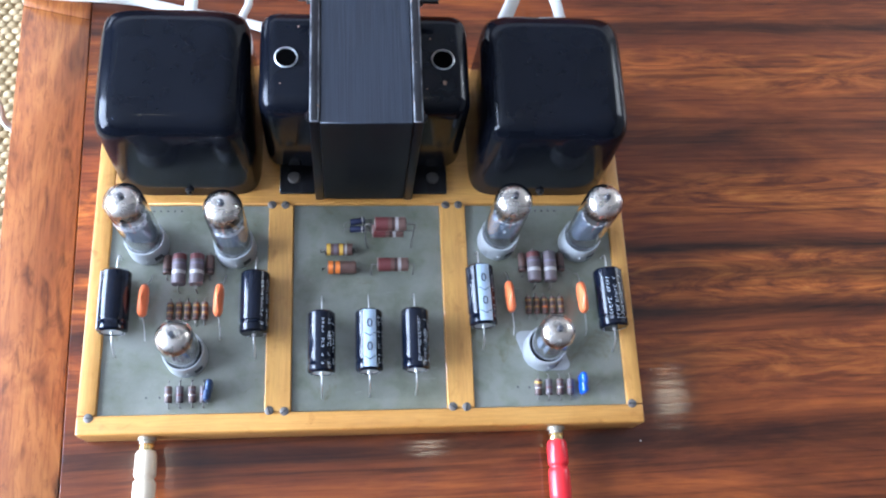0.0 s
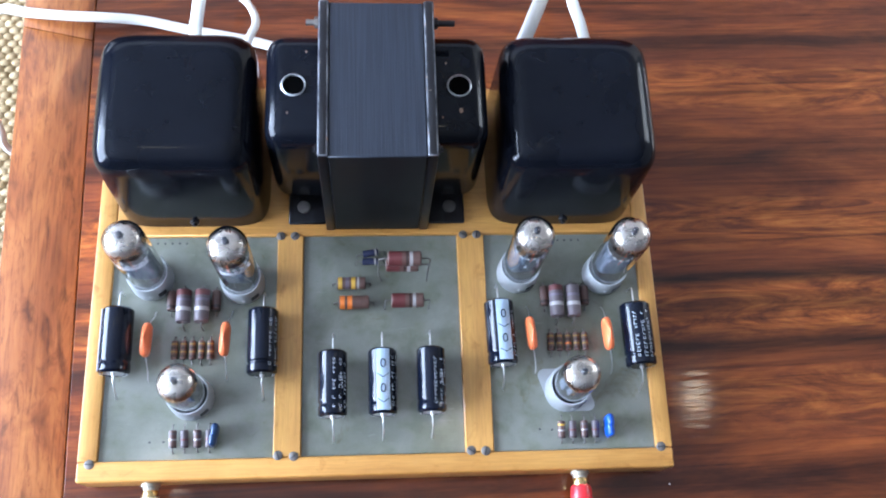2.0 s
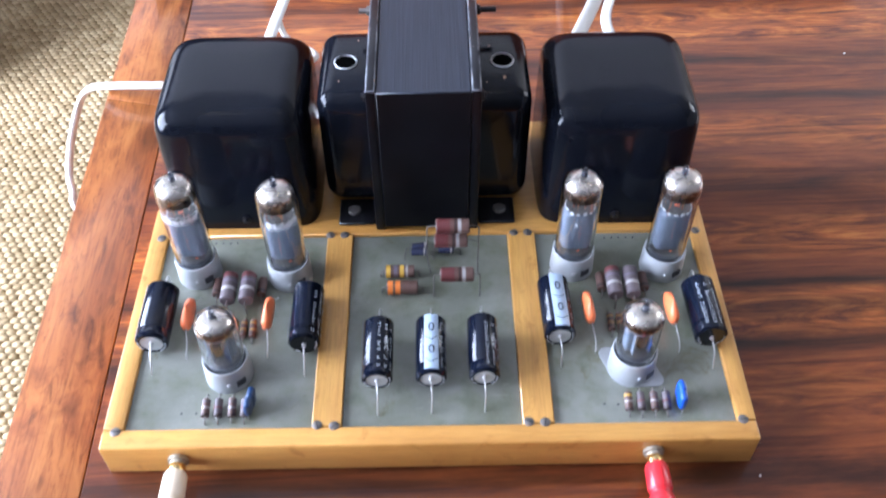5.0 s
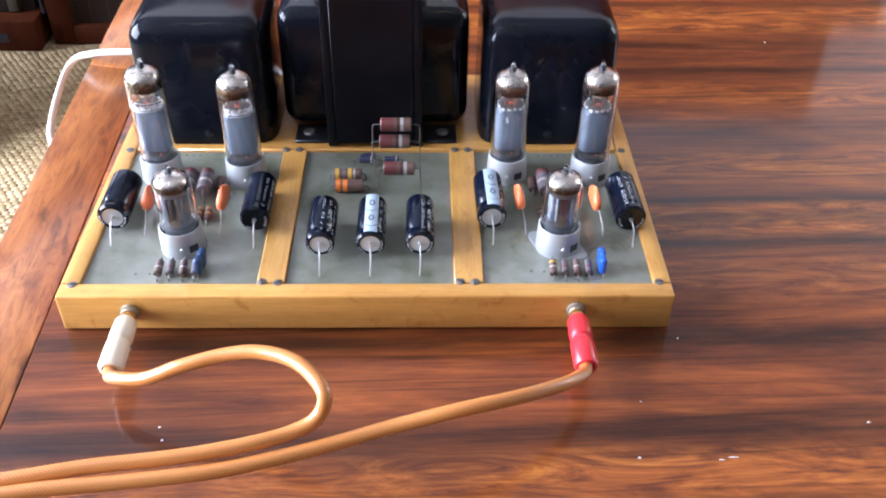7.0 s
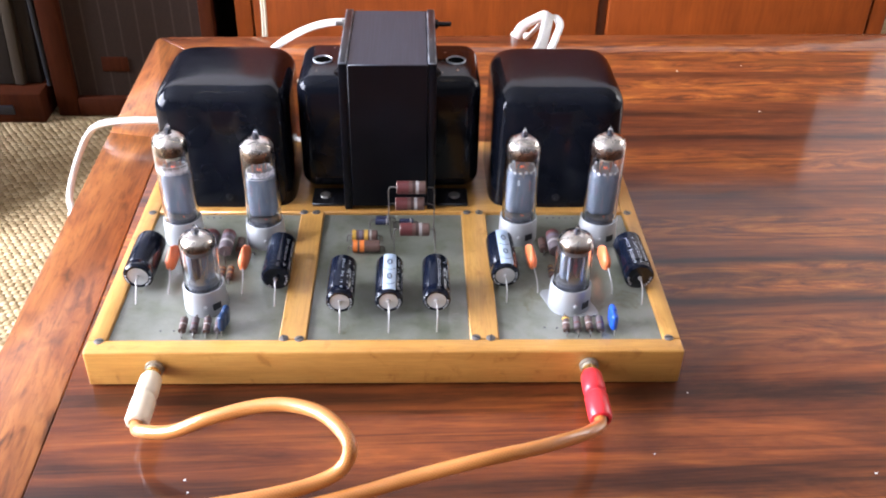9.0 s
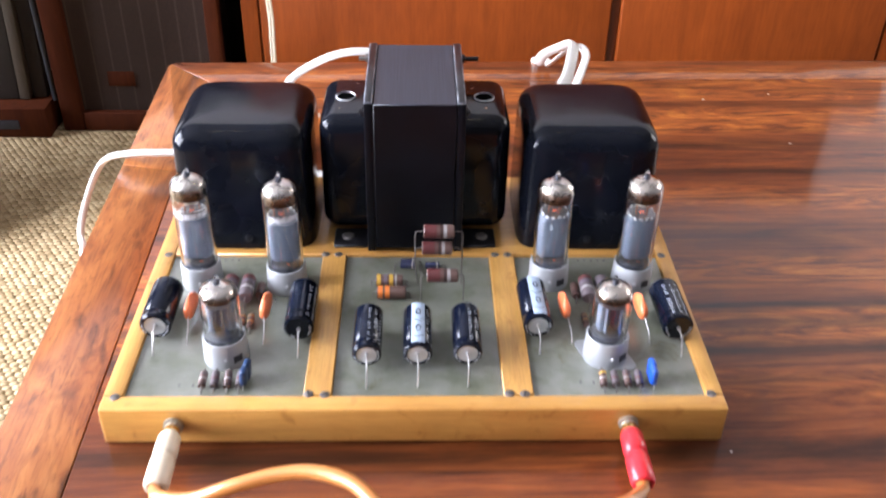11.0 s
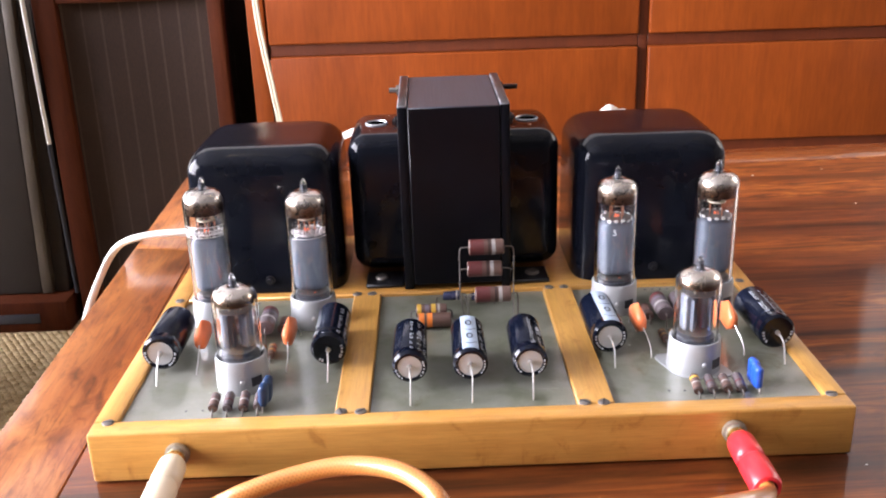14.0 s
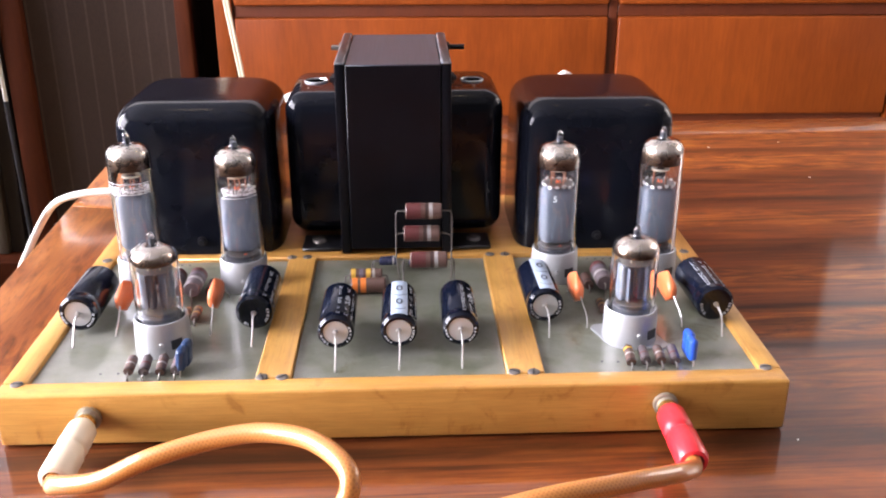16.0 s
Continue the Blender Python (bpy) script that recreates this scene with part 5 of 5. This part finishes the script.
# ---- loudspeakers by the far wall ----
def brown_loudspeaker():
    t = thing("floor_loudspeaker", pose(-0.6185, 1.60, FLOOR, -1.5), "tall loudspeaker with striped brown grille in a red-brown wooden frame", "loudspeaker")
    w, h, d = 0.381, 0.735, 0.30
    part("cabinet_body", box(-w / 2 + 0.02, 0.022, 0.008, w / 2 - 0.045, d, h - 0.01, 0.003), DARK_PANEL, t, "dark cabinet body")
    part("frame_stile", box(-w / 2, -0.012, 0.0, -w / 2 + 0.048, 0.0215, h, 0.004), WALNUT, t)
    part("frame_stile", box(w / 2 - 0.030, -0.012, 0.0, w / 2, 0.0215, h, 0.004), WALNUT, t)
    part("frame_rail", box(-w / 2 + 0.0485, -0.010, 0.0, w / 2 - 0.0305, 0.0215, 0.045, 0.003), WALNUT, t)
    part("frame_rail", box(-w / 2 + 0.0485, -0.010, 0.700, w / 2 - 0.0305, 0.0215, h, 0.003), WALNUT, t)
    part("grille_cloth", box(-w / 2 + 0.0485, 0.006, 0.0455, w / 2 - 0.0305, 0.0212, 0.6995), GRILLE, t, "brown grille cloth with fine pale vertical stripes")
    part("badge", box(-0.075, 0.0035, 0.105, -0.015, 0.0059, 0.140, 0.001), WALNUT, t)


brown_loudspeaker()


def grey_loudspeaker():
    t = thing("panel_loudspeaker", pose(-1.02, 1.60, FLOOR), "grey-brown fabric panel loudspeaker standing on a red-brown wooden plinth", "loudspeaker")
    part("plinth", box(-0.26, -0.045, 0, 0.192, 0.17, 0.072, 0.004), WALNUT, t, "red-brown wooden plinth")
    part("plinth_slot", box(0.028, -0.0475, 0.022, 0.128, -0.0452, 0.044, 0.002), INK_DARK, t, "dark slot in the plinth")
    tilt = Matrix.Translation((0, 0.0, 0.0735)) @ pose(0, 0, 0, -6.5)
    for nm, b, mat, lab in (("panel", (-0.24, 0.0, 0.0, 0.1235, 0.06, 0.95), FABRIC_GREY, "grey-brown fabric panel"),
                            ("edge_strip", (0.1240, -0.003, 0.0, 0.148, 0.058, 0.95), BEIGE, "beige edge strip"),
                            ("side_panel", (0.1485, 0.012, 0.0, 0.180, 0.062, 0.95), FABRIC_GREY, "")):
        part(nm, box(*b, bevel=0.004), mat, t, lab).matrix_local = tilt
    part("back_board", box(0.182, 0.075, 0.0735, 0.240, 0.095, 1.0, 0.003), DARK_PANEL, t, "dark back board")
    part("white_rod", sweep([(0.2000, 0.0, 0.415), (0.1985, 0.0, 0.60), (0.1975, 0.0, 0.78)], 0.0045, segs=10, steps=4), WHITE_PVC, t, "thin white rod at the panel's edge")
    part("rod_foot", sweep([(0.2020, 0.0, 0.073), (0.2000, 0.0, 0.4145)], 0.0050, segs=10, steps=1), INK_DARK, t, "black lower half of the rod")


grey_loudspeaker()


def white_loudspeaker():
    t = thing("white_loudspeaker", pose(-0.862, 1.085, FLOOR, -13), "white loudspeaker panel with a large black round cone, tilted back", "loudspeaker")
    part("baffle", box(-0.64, 0, 0, 0, 0.012, 1.0, 0.003), OFF_WHITE, t, "white front panel")
    part("side_board", box(-0.64, 0.0125, 0.003, -0.004, 0.044, 0.998, 0.003), BEIGE_PALE, t, "beige side board")
    part("side_board", box(-0.64, 0.0462, 0.003, -0.003, 0.080, 0.998, 0.003), BEIGE_PALE, t, "beige side board")
    part("joint_strip", box(-0.64, 0.0441, 0.004, -0.008, 0.0461, 0.997), INK_DARK, t, "dark joint between the boards")
    rim = part("surround", lathe([(0.275, 0.0), (0.292, 0.0), (0.296, 0.006), (0.288, 0.012), (0.275, 0.008)], 64), BLACK_CONE, t)
    rim.matrix_local = pose(-0.330, -0.0004, 0.375, 90)
    cone = part("cone", lathe([(0, 0.004), (0.08, 0.002), (0.20, 0.003), (0.276, 0.0055)], 64), BLACK_CONE, t)
    cone.matrix_local = pose(-0.330, -0.0004, 0.375, 90)


white_loudspeaker()


# ---- seagrass matting ----
def matting():
    """Chunky woven loops, row by row, over the part of the floor that shows."""
    rng = np.random.default_rng(4)
    px, py = 0.0150, 0.0105
    xs, ys = np.arange(-1.35, -0.12, px), np.arange(-0.45, 1.72, py)
    ring = np.linspace(0, 2 * np.pi, 6, endpoint=False)
    shape = [np.c_[np.cos(ring) * 0.56, np.sin(ring) * 0.56, np.zeros(6)], np.c_[np.cos(ring) * 0.42, np.sin(ring) * 0.40, np.full(6, 0.8)], np.array([[0, 0, 1.0]])]
    shape = np.concatenate(shape)
    gx, gy = np.meshgrid(np.arange(len(xs)), np.arange(len(ys)))
    gx, gy = gx.ravel(), gy.ravel()
    cx = xs[gx] + (gy % 2) * px / 2 + rng.normal(0, 0.0006, gx.size)
    cy = ys[gy] + rng.normal(0, 0.0005, gx.size)
    hh = 0.0044 * rng.uniform(0.75, 1.2, gx.size)
    skew = rng.normal(0.12, 0.05, gx.size)
    v = np.empty((gx.size, 13, 3))
    v[:, :, 0] = cx[:, None] + shape[:, 0] * px * 1.02
    v[:, :, 1] = cy[:, None] + shape[:, 1] * py * 1.06 + shape[:, 0] * px * skew[:, None]
    v[:, :, 2] = FLOOR - 0.004 + shape[:, 2] * hh[:, None]
    faces = []
    quad = [(k, (k + 1) % 6, 6 + (k + 1) % 6, 6 + k) for k in range(6)]
    tri = [(6 + k, 6 + (k + 1) % 6, 12) for k in range(6)]
    for i in range(gx.size):
        o = 13 * i
        faces += [tuple(o + a for a in f) for f in quad] + [tuple(o + a for a in f) for f in tri]
    me = bpy.data.meshes.new("seagrass_weave")
    me.from_pydata(v.reshape(-1, 3).tolist(), [], faces)
    me.shade_smooth()
    me.materials.append(SEAGRASS)
    tagged(new("seagrass_weave", me), "straw-coloured woven seagrass matting in chunky rows", "carpet", kind="stuff")


matting()
